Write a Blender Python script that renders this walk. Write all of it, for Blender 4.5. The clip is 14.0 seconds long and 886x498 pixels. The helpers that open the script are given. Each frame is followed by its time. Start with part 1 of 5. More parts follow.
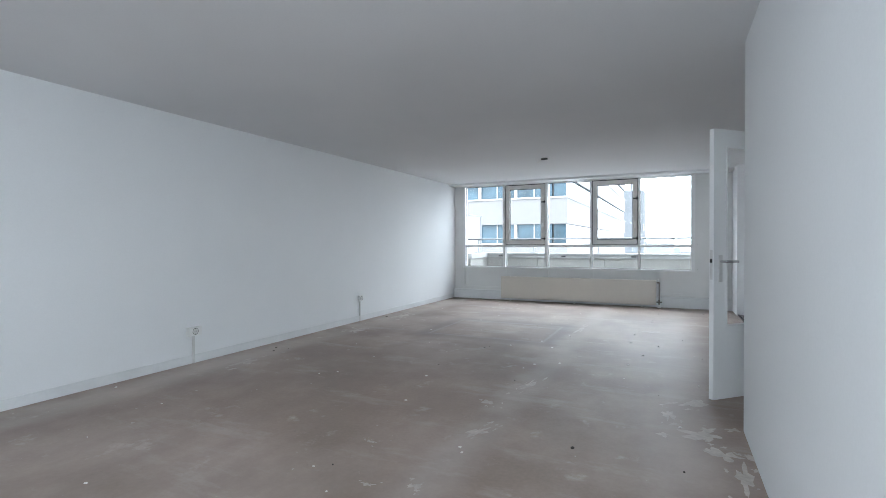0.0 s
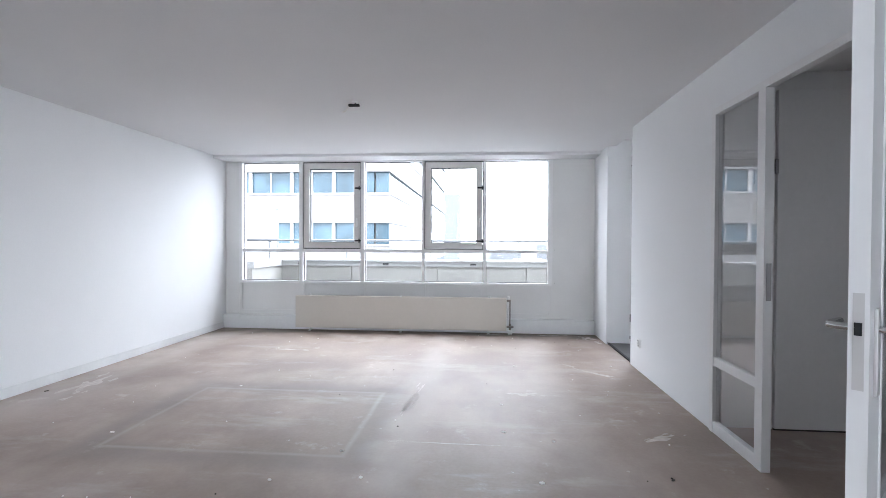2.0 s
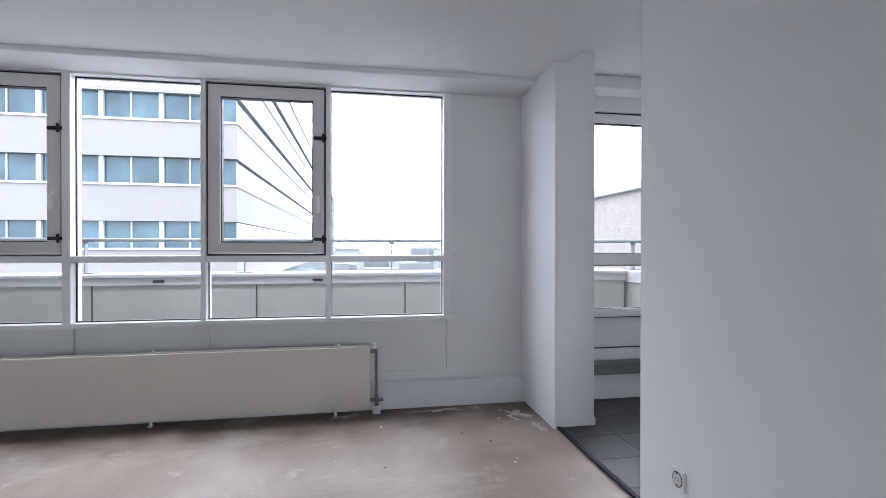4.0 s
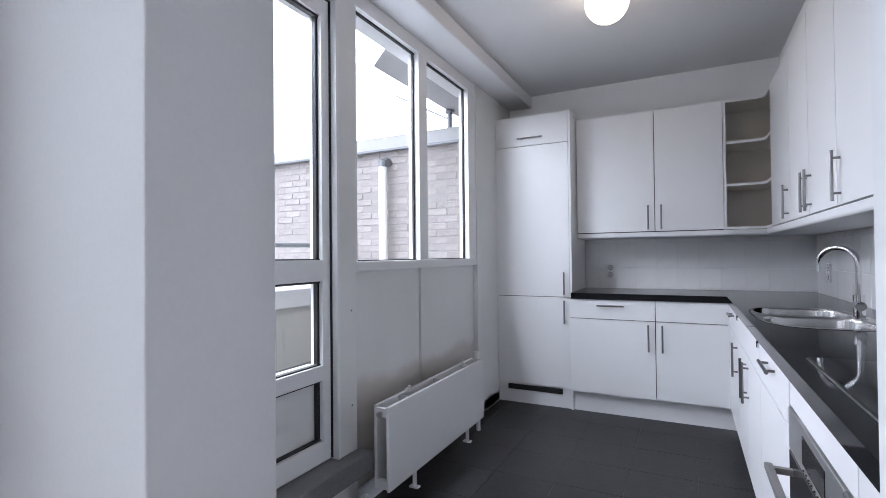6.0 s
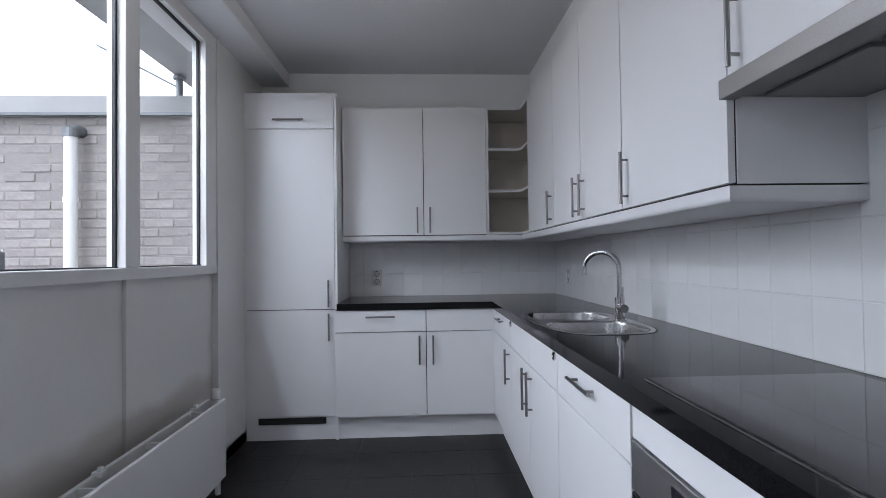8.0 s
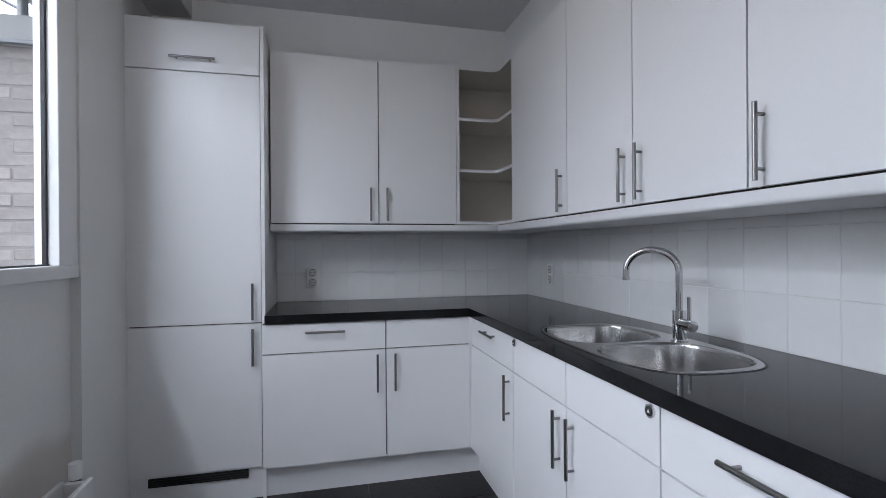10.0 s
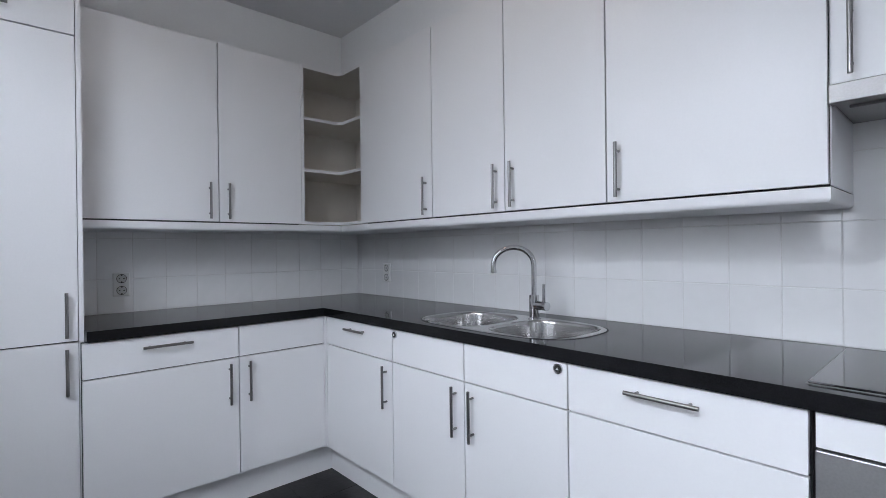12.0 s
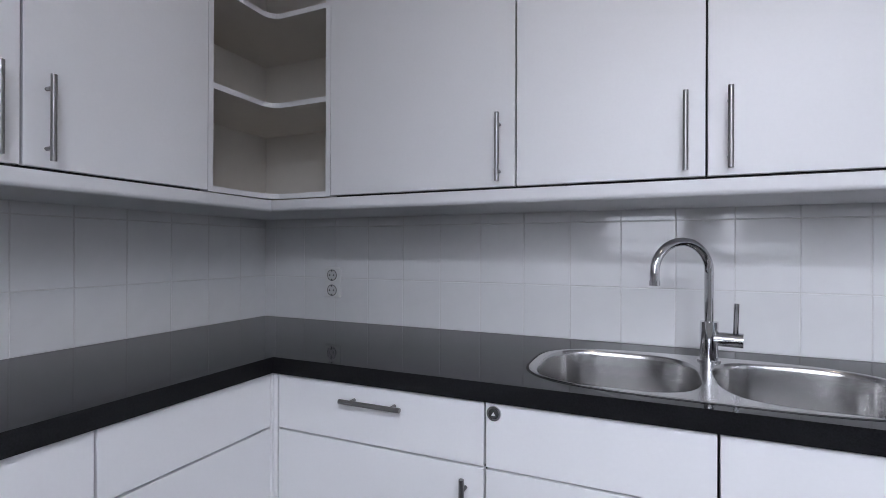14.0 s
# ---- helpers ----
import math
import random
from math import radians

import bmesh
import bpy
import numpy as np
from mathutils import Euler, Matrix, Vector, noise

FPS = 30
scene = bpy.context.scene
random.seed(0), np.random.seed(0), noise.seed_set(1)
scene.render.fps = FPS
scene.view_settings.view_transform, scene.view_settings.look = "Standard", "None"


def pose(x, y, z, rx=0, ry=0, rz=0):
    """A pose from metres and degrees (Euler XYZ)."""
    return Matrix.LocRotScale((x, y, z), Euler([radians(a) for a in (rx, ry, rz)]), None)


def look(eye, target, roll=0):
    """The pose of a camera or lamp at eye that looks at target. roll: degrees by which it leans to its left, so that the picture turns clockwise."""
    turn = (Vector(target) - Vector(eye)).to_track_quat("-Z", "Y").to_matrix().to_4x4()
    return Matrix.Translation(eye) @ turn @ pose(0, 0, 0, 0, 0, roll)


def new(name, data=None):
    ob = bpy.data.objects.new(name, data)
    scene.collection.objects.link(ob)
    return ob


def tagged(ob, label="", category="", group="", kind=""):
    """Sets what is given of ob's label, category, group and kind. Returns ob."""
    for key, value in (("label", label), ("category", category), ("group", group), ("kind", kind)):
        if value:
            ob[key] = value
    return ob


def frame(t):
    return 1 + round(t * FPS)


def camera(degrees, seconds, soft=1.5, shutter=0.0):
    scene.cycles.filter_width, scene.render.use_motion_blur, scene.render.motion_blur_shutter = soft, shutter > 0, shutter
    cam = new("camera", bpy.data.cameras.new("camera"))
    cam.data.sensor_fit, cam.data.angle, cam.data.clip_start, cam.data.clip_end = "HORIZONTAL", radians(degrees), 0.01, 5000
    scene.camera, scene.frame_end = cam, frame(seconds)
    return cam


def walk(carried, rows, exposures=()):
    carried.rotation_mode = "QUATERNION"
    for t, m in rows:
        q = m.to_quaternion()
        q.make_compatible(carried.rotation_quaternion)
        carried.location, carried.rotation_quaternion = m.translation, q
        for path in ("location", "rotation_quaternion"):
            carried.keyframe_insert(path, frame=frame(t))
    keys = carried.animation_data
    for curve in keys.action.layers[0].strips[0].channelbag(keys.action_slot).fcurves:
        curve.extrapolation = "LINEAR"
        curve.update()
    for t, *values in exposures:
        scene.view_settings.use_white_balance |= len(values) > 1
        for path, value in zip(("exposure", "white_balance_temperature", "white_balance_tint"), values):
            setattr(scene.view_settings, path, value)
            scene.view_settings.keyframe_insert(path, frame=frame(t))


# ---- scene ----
cam = camera(85.1, 14.0, soft=0.65)
PATH = [
    (0, (0.319, -0.471, 1.215), (-0.539, 1.335, 1.189), -0.2),
    (0.5, (0.186, 0.228, 1.249), (-0.637, 2.05, 1.213), -0.1),
    (1, (-0.034, 0.998, 1.25), (-0.666, 2.895, 1.221), 0.1),
    (1.5, (-0.185, 1.741, 1.28), (-0.663, 3.683, 1.243), 0.2),
    (2, (-0.29, 2.576, 1.266), (-0.453, 4.569, 1.24), 0.3),
    (2.2, (-0.317, 2.899, 1.268), (-0.389, 4.898, 1.241), 0.2),
    (4.3, (0.016, 6.221, 1.234), (0.489, 8.164, 1.234), 0.1),
    (4.5, (0.052, 6.524, 1.237), (0.642, 8.435, 1.248), 0.1),
    (5, (0.215, 7.131, 1.242), (1.278, 8.825, 1.249), -0.0),
    (5.5, (0.471, 7.692, 1.21), (1.947, 9.042, 1.234), -0.5),
    (6, (0.786, 8.045, 1.192), (2.571, 8.946, 1.219), -0.6),
    (6.5, (1.115, 8.189, 1.188), (3.053, 8.681, 1.215), -0.8),
    (7, (1.248, 8.265, 1.193), (3.239, 8.451, 1.223), -0.7),
    (7.5, (1.273, 8.276, 1.19), (3.273, 8.27, 1.226), -0.7),
    (9.8, (1.898, 8.454, 1.212), (3.874, 8.144, 1.208), -0.7),
    (10, (2.039, 8.544, 1.221), (3.983, 8.073, 1.216), -0.4),
    (10.5, (2.259, 8.762, 1.21), (4.084, 7.945, 1.209), -0.3),
    (11, (2.236, 8.949, 1.207), (3.895, 7.831, 1.217), -0.4),
    (11.5, (2.163, 9.061, 1.209), (3.678, 7.754, 1.212), -0.6),
    (12, (2.164, 9.075, 1.211), (3.64, 7.725, 1.207), -0.7),
    (12.5, (2.186, 9.084, 1.211), (3.651, 7.723, 1.203), -0.9),
    (13, (2.414, 9.033, 1.194), (3.865, 7.656, 1.177), -0.8),
    (13.4, (2.86, 8.985, 1.215), (4.24, 7.538, 1.182), -0.2),
    (13.5, (3.007, 8.97, 1.197), (4.346, 7.485, 1.181), -0.1),
    (14, (3.557, 8.81, 1.188), (4.363, 6.98, 1.191), 0.2),
]
# the clip's camera adapts its brightness and tint on the way
EXPOSURES = [(0.0, 0.06, 5850, 4), (0.5, 0.22, 5870, 5), (1.0, 0.42, 5900, 6), (2.0, 0.53, 5980, 10), (4.5, -0.44, 5920, 12), (5.0, -0.62, 5920, 13), (5.6, -0.49, 5900, 13), (6.0, -0.06, 5900, 14), (6.5, -0.1, 5900, 14), (7.0, -0.65, 5850, 14), (7.5, -0.65, 5880, 13), (10.0, -0.53, 5950, 12), (11.0, -0.41, 5950, 12), (12.5, -0.34, 5950, 12), (14.0, -0.33, 6000, 16)]
walk(cam, [(t, look(eye, target, roll)) for t, eye, target, roll in PATH], EXPOSURES)

SKY, SUN, WIN_L, WIN_K, WIN_B = 0.15, 0.8, 96.0, 74.0, 60.0
CLOUD = (60.0, 61.3, 63.2, 1)
COOL = (0.92, 0.96, 1.0)

# world, sun, window light
world = bpy.data.worlds.new("overcast_sky")
scene.world = world
world.use_nodes = True
wn = world.node_tree.nodes
sky = wn.new("ShaderNodeTexSky")
sky.sky_type = 'NISHITA'
sky.sun_disc = False
sky.sun_elevation = radians(48)
sky.sun_rotation = radians(200)
sky.air_density = 1.0
sky.dust_density = 2.0
sky.ozone_density = 1.0
hsv = wn.new("ShaderNodeHueSaturation")
hsv.inputs["Saturation"].default_value = 0.18
world.node_tree.links.new(sky.outputs[0], hsv.inputs["Color"])
cloud = wn.new("ShaderNodeMix")
cloud.data_type = 'RGBA'
cloud.inputs[0].default_value = 0.8
cloud.inputs[7].default_value = CLOUD
world.node_tree.links.new(hsv.outputs[0], cloud.inputs[6])
world.node_tree.links.new(cloud.outputs[2], wn["Background"].inputs["Color"])
wn["Background"].inputs["Strength"].default_value = SKY


def lamp(name, kind, m, power, size=(1, 1), color=(1, 1, 1)):
    data = bpy.data.lights.new(name, kind)
    data.energy, data.color = power, color
    if kind == 'AREA':
        data.shape, data.size, data.size_y = 'RECTANGLE', size[0], size[1]
    ob = new(name, data)
    ob.matrix_world = m
    return ob


sun = lamp("sun", 'SUN', look((0, 0, 30), (4, 11, 0)), SUN, color=(1, 0.97, 0.93))
sun.data.angle = radians(20)
# daylight at the heads of the window openings
lamp("window_light_living", 'AREA', look((-1.3, 9.84, 2.50), (-1.3, 9.78, 0.0)), WIN_L, (3.2, 0.24), COOL)
lamp("window_light_kitchen", 'AREA', look((2.55, 9.80, 2.51), (2.55, 9.10, 1.85)), WIN_K, (1.7, 0.22), COOL)
# added lamp in a back window that is only assumed, out of view
lamp("assumed_window_light_back", 'AREA', look((-0.4, -2.32, 1.55), (-0.4, 1.5, 1.45)), WIN_B, (1.75, 1.6), COOL)


# materials
def mat(name, color, rough=0.6, metal=0.0, grain=0.03, scale=30.0, stain=0.04, stain_scale=1.5, bump=0.02, random_piece=0.0, coat=0.0, spec=0.5):
    """A surface whose tone varies by fine grain and by large soft stains, with fine relief."""
    m = bpy.data.materials.new(name)
    m.use_nodes = True
    n, l = m.node_tree.nodes, m.node_tree.links
    b = n["Principled BSDF"]
    b.inputs["Roughness"].default_value = rough
    b.inputs["Metallic"].default_value = metal
    b.inputs["Coat Weight"].default_value = coat
    b.inputs["Specular IOR Level"].default_value = spec
    tc = n.new("ShaderNodeTexCoord")
    value = None
    for s, amount, detail in ((scale, grain, 4.0), (stain_scale, stain, 3.0)):
        tex = n.new("ShaderNodeTexNoise")
        tex.inputs["Scale"].default_value = s
        tex.inputs["Detail"].default_value = detail
        l.new(tc.outputs["Object"], tex.inputs["Vector"])
        r = n.new("ShaderNodeMapRange")
        r.inputs["From Min"].default_value, r.inputs["From Max"].default_value = 0.3, 0.7
        r.inputs["To Min"].default_value, r.inputs["To Max"].default_value = 1 - amount, 1 + amount
        l.new(tex.outputs["Fac"], r.inputs["Value"])
        if value is None:
            value = r.outputs[0]
            if bump:
                bn = n.new("ShaderNodeBump")
                bn.inputs["Strength"].default_value = bump
                bn.inputs["Distance"].default_value = 0.01
                l.new(tex.outputs["Fac"], bn.inputs["Height"])
                l.new(bn.outputs[0], b.inputs["Normal"])
        else:
            mm = n.new("ShaderNodeMath")
            mm.operation = 'MULTIPLY'
            l.new(value, mm.inputs[0])
            l.new(r.outputs[0], mm.inputs[1])
            value = mm.outputs[0]
    if random_piece:
        oi = n.new("ShaderNodeObjectInfo")
        r = n.new("ShaderNodeMapRange")
        r.inputs["To Min"].default_value, r.inputs["To Max"].default_value = 1 - random_piece, 1 + random_piece
        l.new(oi.outputs["Random"], r.inputs["Value"])
        mm = n.new("ShaderNodeMath")
        mm.operation = 'MULTIPLY'
        l.new(value, mm.inputs[0])
        l.new(r.outputs[0], mm.inputs[1])
        value = mm.outputs[0]
    mix = n.new("ShaderNodeVectorMath")
    mix.operation = 'SCALE'
    mix.inputs[0].default_value = color
    l.new(value, mix.inputs["Scale"])
    l.new(mix.outputs[0], b.inputs["Base Color"])
    return m


def glass_mat(name, tint=(1, 1, 1), rough=0.0):
    m = bpy.data.materials.new(name)
    m.use_nodes = True
    b = m.node_tree.nodes["Principled BSDF"]
    b.inputs["Base Color"].default_value = (*tint, 1)
    b.inputs["Transmission Weight"].default_value = 1.0
    b.inputs["Roughness"].default_value = rough
    b.inputs["IOR"].default_value = 1.45
    return m


RUG = (-1.9, 6.0, 0.85, 0.68)        # middle and half sizes of the mark left by a rug


def screed_mat():
    """Bare smoothed screed: brown with pale dusty patches, plaster spots and scuffs."""
    m = mat("bare_screed", (0.31, 0.24, 0.20), 0.52, grain=0.06, scale=45, stain=0.18, stain_scale=1.1, bump=0.05)
    n, l = m.node_tree.nodes, m.node_tree.links
    b = n["Principled BSDF"]
    src = b.inputs["Base Color"].links[0].from_socket
    tc = n.new("ShaderNodeTexCoord")

    def layer(under, scale, low, high, color, strength, detail=6.0, rough=0.6, stretch=(1, 1, 1)):
        mp = n.new("ShaderNodeMapping")
        mp.inputs["Scale"].default_value = stretch
        l.new(tc.outputs["Object"], mp.inputs["Vector"])
        t = n.new("ShaderNodeTexNoise")
        t.inputs["Scale"].default_value, t.inputs["Detail"].default_value, t.inputs["Roughness"].default_value = scale, detail, rough
        l.new(mp.outputs[0], t.inputs["Vector"])
        r = n.new("ShaderNodeMapRange")
        r.inputs["From Min"].default_value, r.inputs["From Max"].default_value = low, high
        r.inputs["To Max"].default_value = strength
        l.new(t.outputs["Fac"], r.inputs["Value"])
        mx = n.new("ShaderNodeMix")
        mx.data_type = 'RGBA'
        l.new(r.outputs[0], mx.inputs[0])
        l.new(under, mx.inputs[6])
        mx.inputs[7].default_value = (*color, 1)
        return mx.outputs[2]

    c = layer(src, 0.55, 0.45, 0.75, (0.45, 0.385, 0.35), 0.8)
    c = layer(c, 0.9, 0.50, 0.70, (0.235, 0.185, 0.158), 0.75, detail=8, rough=0.65, stretch=(1.0, 0.6, 1))
    c = layer(c, 1.3, 0.54, 0.70, (0.50, 0.46, 0.435), 0.55, detail=10, rough=0.72, stretch=(0.5, 1.6, 1))
    c = layer(c, 1.7, 0.52, 0.72, (0.27, 0.205, 0.17), 0.6, stretch=(1.0, 0.35, 1))
    c = layer(c, 3.2, 0.60, 0.74, (0.60, 0.56, 0.53), 0.6, detail=9, rough=0.7)
    c = layer(c, 16.0, 0.72, 0.76, (0.60, 0.57, 0.54), 0.6, detail=3)
    c = layer(c, 7.0, 0.68, 0.78, (0.13, 0.105, 0.095), 0.45, detail=6)
    geo = n.new("ShaderNodeNewGeometry")
    warp = n.new("ShaderNodeTexNoise")
    warp.inputs["Scale"].default_value, warp.inputs["Detail"].default_value = 3.0, 5.0
    l.new(geo.outputs["Position"], warp.inputs["Vector"])
    sep = n.new("ShaderNodeSeparateXYZ")
    l.new(geo.outputs["Position"], sep.inputs[0])

    def op(kind, a, bb, cc=None):
        k = n.new("ShaderNodeMath")
        k.operation = kind
        for i, v in enumerate((a, bb, cc)):
            if v is None:
                continue
            if isinstance(v, (int, float)):
                k.inputs[i].default_value = v
            else:
                l.new(v, k.inputs[i])
        return k.outputs[0]

    def ramp(v, low, high, top):
        r = n.new("ShaderNodeMapRange")
        r.interpolation_type = 'SMOOTHSTEP'
        r.inputs["From Min"].default_value, r.inputs["From Max"].default_value = low, high
        r.inputs["To Min"].default_value, r.inputs["To Max"].default_value = top, 0.0
        l.new(v, r.inputs["Value"])
        return r.outputs[0]

    def over(under, fac, color):
        mx = n.new("ShaderNodeMix")
        mx.data_type = 'RGBA'
        l.new(op('MULTIPLY', fac, op('MULTIPLY', warp.outputs["Fac"], 1.7)), mx.inputs[0])
        l.new(under, mx.inputs[6])
        mx.inputs[7].default_value = (*color, 1)
        return mx.outputs[2]

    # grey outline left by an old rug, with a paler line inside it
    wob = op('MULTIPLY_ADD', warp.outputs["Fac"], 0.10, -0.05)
    dx = op('SUBTRACT', op('ABSOLUTE', op('SUBTRACT', sep.outputs[0], RUG[0]), 0), RUG[2])
    dy = op('SUBTRACT', op('ABSOLUTE', op('SUBTRACT', sep.outputs[1], RUG[1]), 0), RUG[3])
    edge = op('ABSOLUTE', op('ADD', op('MAXIMUM', dx, dy), wob), 0)
    c = over(c, ramp(edge, 0.02, 0.20, 0.48), (0.185, 0.165, 0.155))
    edge2 = op('ABSOLUTE', op('ADD', op('ADD', op('MAXIMUM', dx, dy), 0.07), op('MULTIPLY', wob, 0.3)), 0)
    c = over(c, ramp(edge2, 0.0, 0.032, 0.24), (0.56, 0.52, 0.49))
    # dusty trodden bands along the room
    for at, half, top in ((-0.81, 0.24, 0.32), (0.35, 0.25, 0.2), (-3.85, 0.35, 0.4)):
        away = op('ABSOLUTE', op('ADD', op('SUBTRACT', sep.outputs[0], at), op('MULTIPLY', wob, 3.0)), 0)
        c = over(c, ramp(away, 0.02, half, top), (0.56, 0.52, 0.49))
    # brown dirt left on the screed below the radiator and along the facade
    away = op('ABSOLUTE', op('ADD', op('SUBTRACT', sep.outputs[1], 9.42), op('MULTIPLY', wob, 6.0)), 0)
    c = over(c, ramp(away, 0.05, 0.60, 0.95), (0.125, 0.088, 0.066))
    l.new(c, b.inputs["Base Color"])
    return m


PAINT = mat("white_wall_paint", (0.80, 0.81, 0.82), 0.75, grain=0.012, scale=90, stain=0.02, stain_scale=0.8, bump=0.02)
CEIL = mat("white_ceiling_paint", (0.74, 0.74, 0.75), 0.85, grain=0.012, scale=70, stain=0.025, stain_scale=0.7, bump=0.05)
FACADE = mat("off_white_facade_paint", (0.70, 0.70, 0.69), 0.45, grain=0.012, scale=50, stain=0.04, stain_scale=1.4, bump=0.02)
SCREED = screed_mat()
FRAME = mat("white_window_frame", (0.74, 0.74, 0.74), 0.35, grain=0.01, stain=0.02, bump=0.0)
CASE = mat("grey_aluminium_frame", (0.60, 0.585, 0.57), 0.4, grain=0.02, stain=0.03, bump=0.0)
SEAL = mat("black_rubber_seal", (0.02, 0.02, 0.022), 0.6, bump=0.0)
GLASS = glass_mat("window_glass")
COATED = glass_mat("coated_insulating_glass")
COATED.node_tree.nodes["Principled BSDF"].inputs["IOR"].default_value = 1.12
DOORPAINT = mat("white_door_lacquer", (0.76, 0.76, 0.76), 0.4, grain=0.01, stain=0.015, bump=0.01)
CABINET = mat("white_cabinet_foil", (0.80, 0.80, 0.81), 0.38, grain=0.008, scale=120, stain=0.01, bump=0.015)
# white carcass coloured near black to put shade into the door seams
CARCASS = mat("carcass_seam_shade", (0.035, 0.035, 0.036), 0.5, bump=0.0)
TAUPE = mat("pale_melamine_shelf_lining", (0.76, 0.72, 0.66), 0.45, grain=0.01, bump=0.0)
BARSTEEL = mat("dark_brushed_steel", (0.25, 0.243, 0.24), 0.28, 1.0, grain=0.05, scale=200, bump=0.02)
STEEL = mat("brushed_steel", (0.30, 0.293, 0.29), 0.45, 1.0, grain=0.05, scale=200, bump=0.02)
ALU = mat("satin_aluminium", (0.62, 0.61, 0.60), 0.4, 0.4, grain=0.01, bump=0.0)
SINKST = mat("satin_sink_steel", (0.46, 0.455, 0.45), 0.2, 1.0, grain=0.02, scale=60, stain=0.04, stain_scale=4, bump=0.0)
CHROME = mat("chrome", (0.62, 0.62, 0.63), 0.05, 1.0, grain=0.0, stain=0.0, bump=0.0)
BLACKTOP = mat("polished_black_worktop", (0.010, 0.010, 0.011), 0.05, grain=0.3, scale=300, stain=0.1, bump=0.004, spec=0.10)
OVENSTEEL = mat("pale_brushed_oven_steel", (0.58, 0.58, 0.585), 0.4, 1.0, grain=0.05, scale=200, bump=0.02)
HOBGLASS = mat("black_hob_glass", (0.008, 0.008, 0.009), 0.05, grain=0.0, bump=0.0)
OVENGLASS = mat("dark_oven_glass", (0.02, 0.02, 0.022), 0.08, bump=0.0)
TILE = mat("white_glazed_tile", (0.82, 0.82, 0.822), 0.06, grain=0.006, stain=0.015, stain_scale=6, bump=0.01, random_piece=0.015)
GROUT = mat("pale_grout", (0.74, 0.73, 0.72), 0.9, grain=0.05, scale=150)
SLATE = mat("dark_floor_tile", (0.019, 0.0175, 0.019), 0.38, grain=0.25, scale=45, stain=0.2, stain_scale=5, bump=0.08, random_piece=0.10, spec=0.28)
SLATEGROUT = mat("dark_grout", (0.015, 0.014, 0.015), 0.6)
RADIATOR = mat("cream_radiator_enamel", (0.62, 0.58, 0.52), 0.4, grain=0.012, stain=0.03, bump=0.01)
RADWHITE = mat("white_radiator_enamel", (0.74, 0.74, 0.74), 0.35, grain=0.01, stain=0.02, bump=0.0)
STONE = mat("grey_stone_sill", (0.16, 0.16, 0.165), 0.6, grain=0.12, scale=80, stain=0.08, bump=0.05)
PLASTIC = mat("white_plastic", (0.78, 0.78, 0.77), 0.35, grain=0.0, stain=0.01, bump=0.0)
DARK = mat("dark_gap", (0.015, 0.015, 0.015), 0.8, bump=0.0)
BRASS = mat("dull_pipe_metal", (0.20, 0.18, 0.16), 0.4, 0.9, bump=0.0)
SKIRT = mat("painted_skirting", (0.72, 0.73, 0.735), 0.5, grain=0.02, stain=0.05, stain_scale=3, bump=0.02)
CONCRETE = mat("white_concrete", (0.37, 0.37, 0.367), 0.8, grain=0.03, scale=12, stain=0.05, stain_scale=0.7, bump=0.05)
PANEL = mat("pale_beige_cladding", (0.30, 0.293, 0.275), 0.7, grain=0.02, stain=0.04, bump=0.02)
GRAVEL = mat("roof_gravel", (0.108, 0.108, 0.105), 0.95, grain=0.5, scale=35, stain=0.15, bump=1.0)
BRICK = mat("whitewashed_brick", (0.325, 0.298, 0.287), 0.9, grain=0.08, scale=40, stain=0.10, stain_scale=5, bump=0.35, random_piece=0.10)
MORTAR = mat("pale_mortar", (0.29, 0.272, 0.262), 0.95, grain=0.1, scale=60)
RAIL = mat("galvanised_rail", (0.208, 0.219, 0.231), 0.45, 0.6, bump=0.0)
OFFICE = mat("pale_facade_concrete", (0.20, 0.194, 0.19), 0.8, grain=0.03, scale=2, stain=0.05, stain_scale=0.15, bump=0.0)
OFFGLASS = mat("blue_grey_office_glass", (0.05, 0.085, 0.11), 0.15, grain=0.3, scale=0.9, stain=0.4, stain_scale=0.3, bump=0.0, spec=0.3)
SIDEGLASS = mat("pale_reflecting_office_glass", (0.09, 0.12, 0.14), 0.04, grain=0.1, scale=0.5, stain=0.1, stain_scale=0.2, bump=0.0)
# distance haze is put into these two blue-grey base colours
HAZE = mat("hazy_city", (0.20, 0.21, 0.22), 0.95, grain=0.08, scale=0.05, stain=0.1, stain_scale=0.01, bump=0.0)
HAZETOWER = mat("hazy_tower", (0.125, 0.132, 0.14), 0.95, grain=0.05, scale=0.2, stain=0.03, stain_scale=0.05, bump=0.0)
MEMBRANE = mat("grey_roof_membrane", (0.169, 0.174, 0.179), 0.9, grain=0.1, scale=3, stain=0.15, stain_scale=0.3, bump=0.05)
HALLGREY = mat("grey_white_hall_paint", (0.70, 0.69, 0.68), 0.6, grain=0.015, stain=0.03, bump=0.02)
GLOW = bpy.data.materials.new("lit_opal_glass")
GLOW.use_nodes = True
GLOW.node_tree.nodes["Principled BSDF"].inputs["Base Color"].default_value = (0.9, 0.86, 0.78, 1)
GLOW.node_tree.nodes["Principled BSDF"].inputs["Emission Color"].default_value = (1.0, 0.80, 0.58, 1)
GLOW.node_tree.nodes["Principled BSDF"].inputs["Emission Strength"].default_value = 9.0


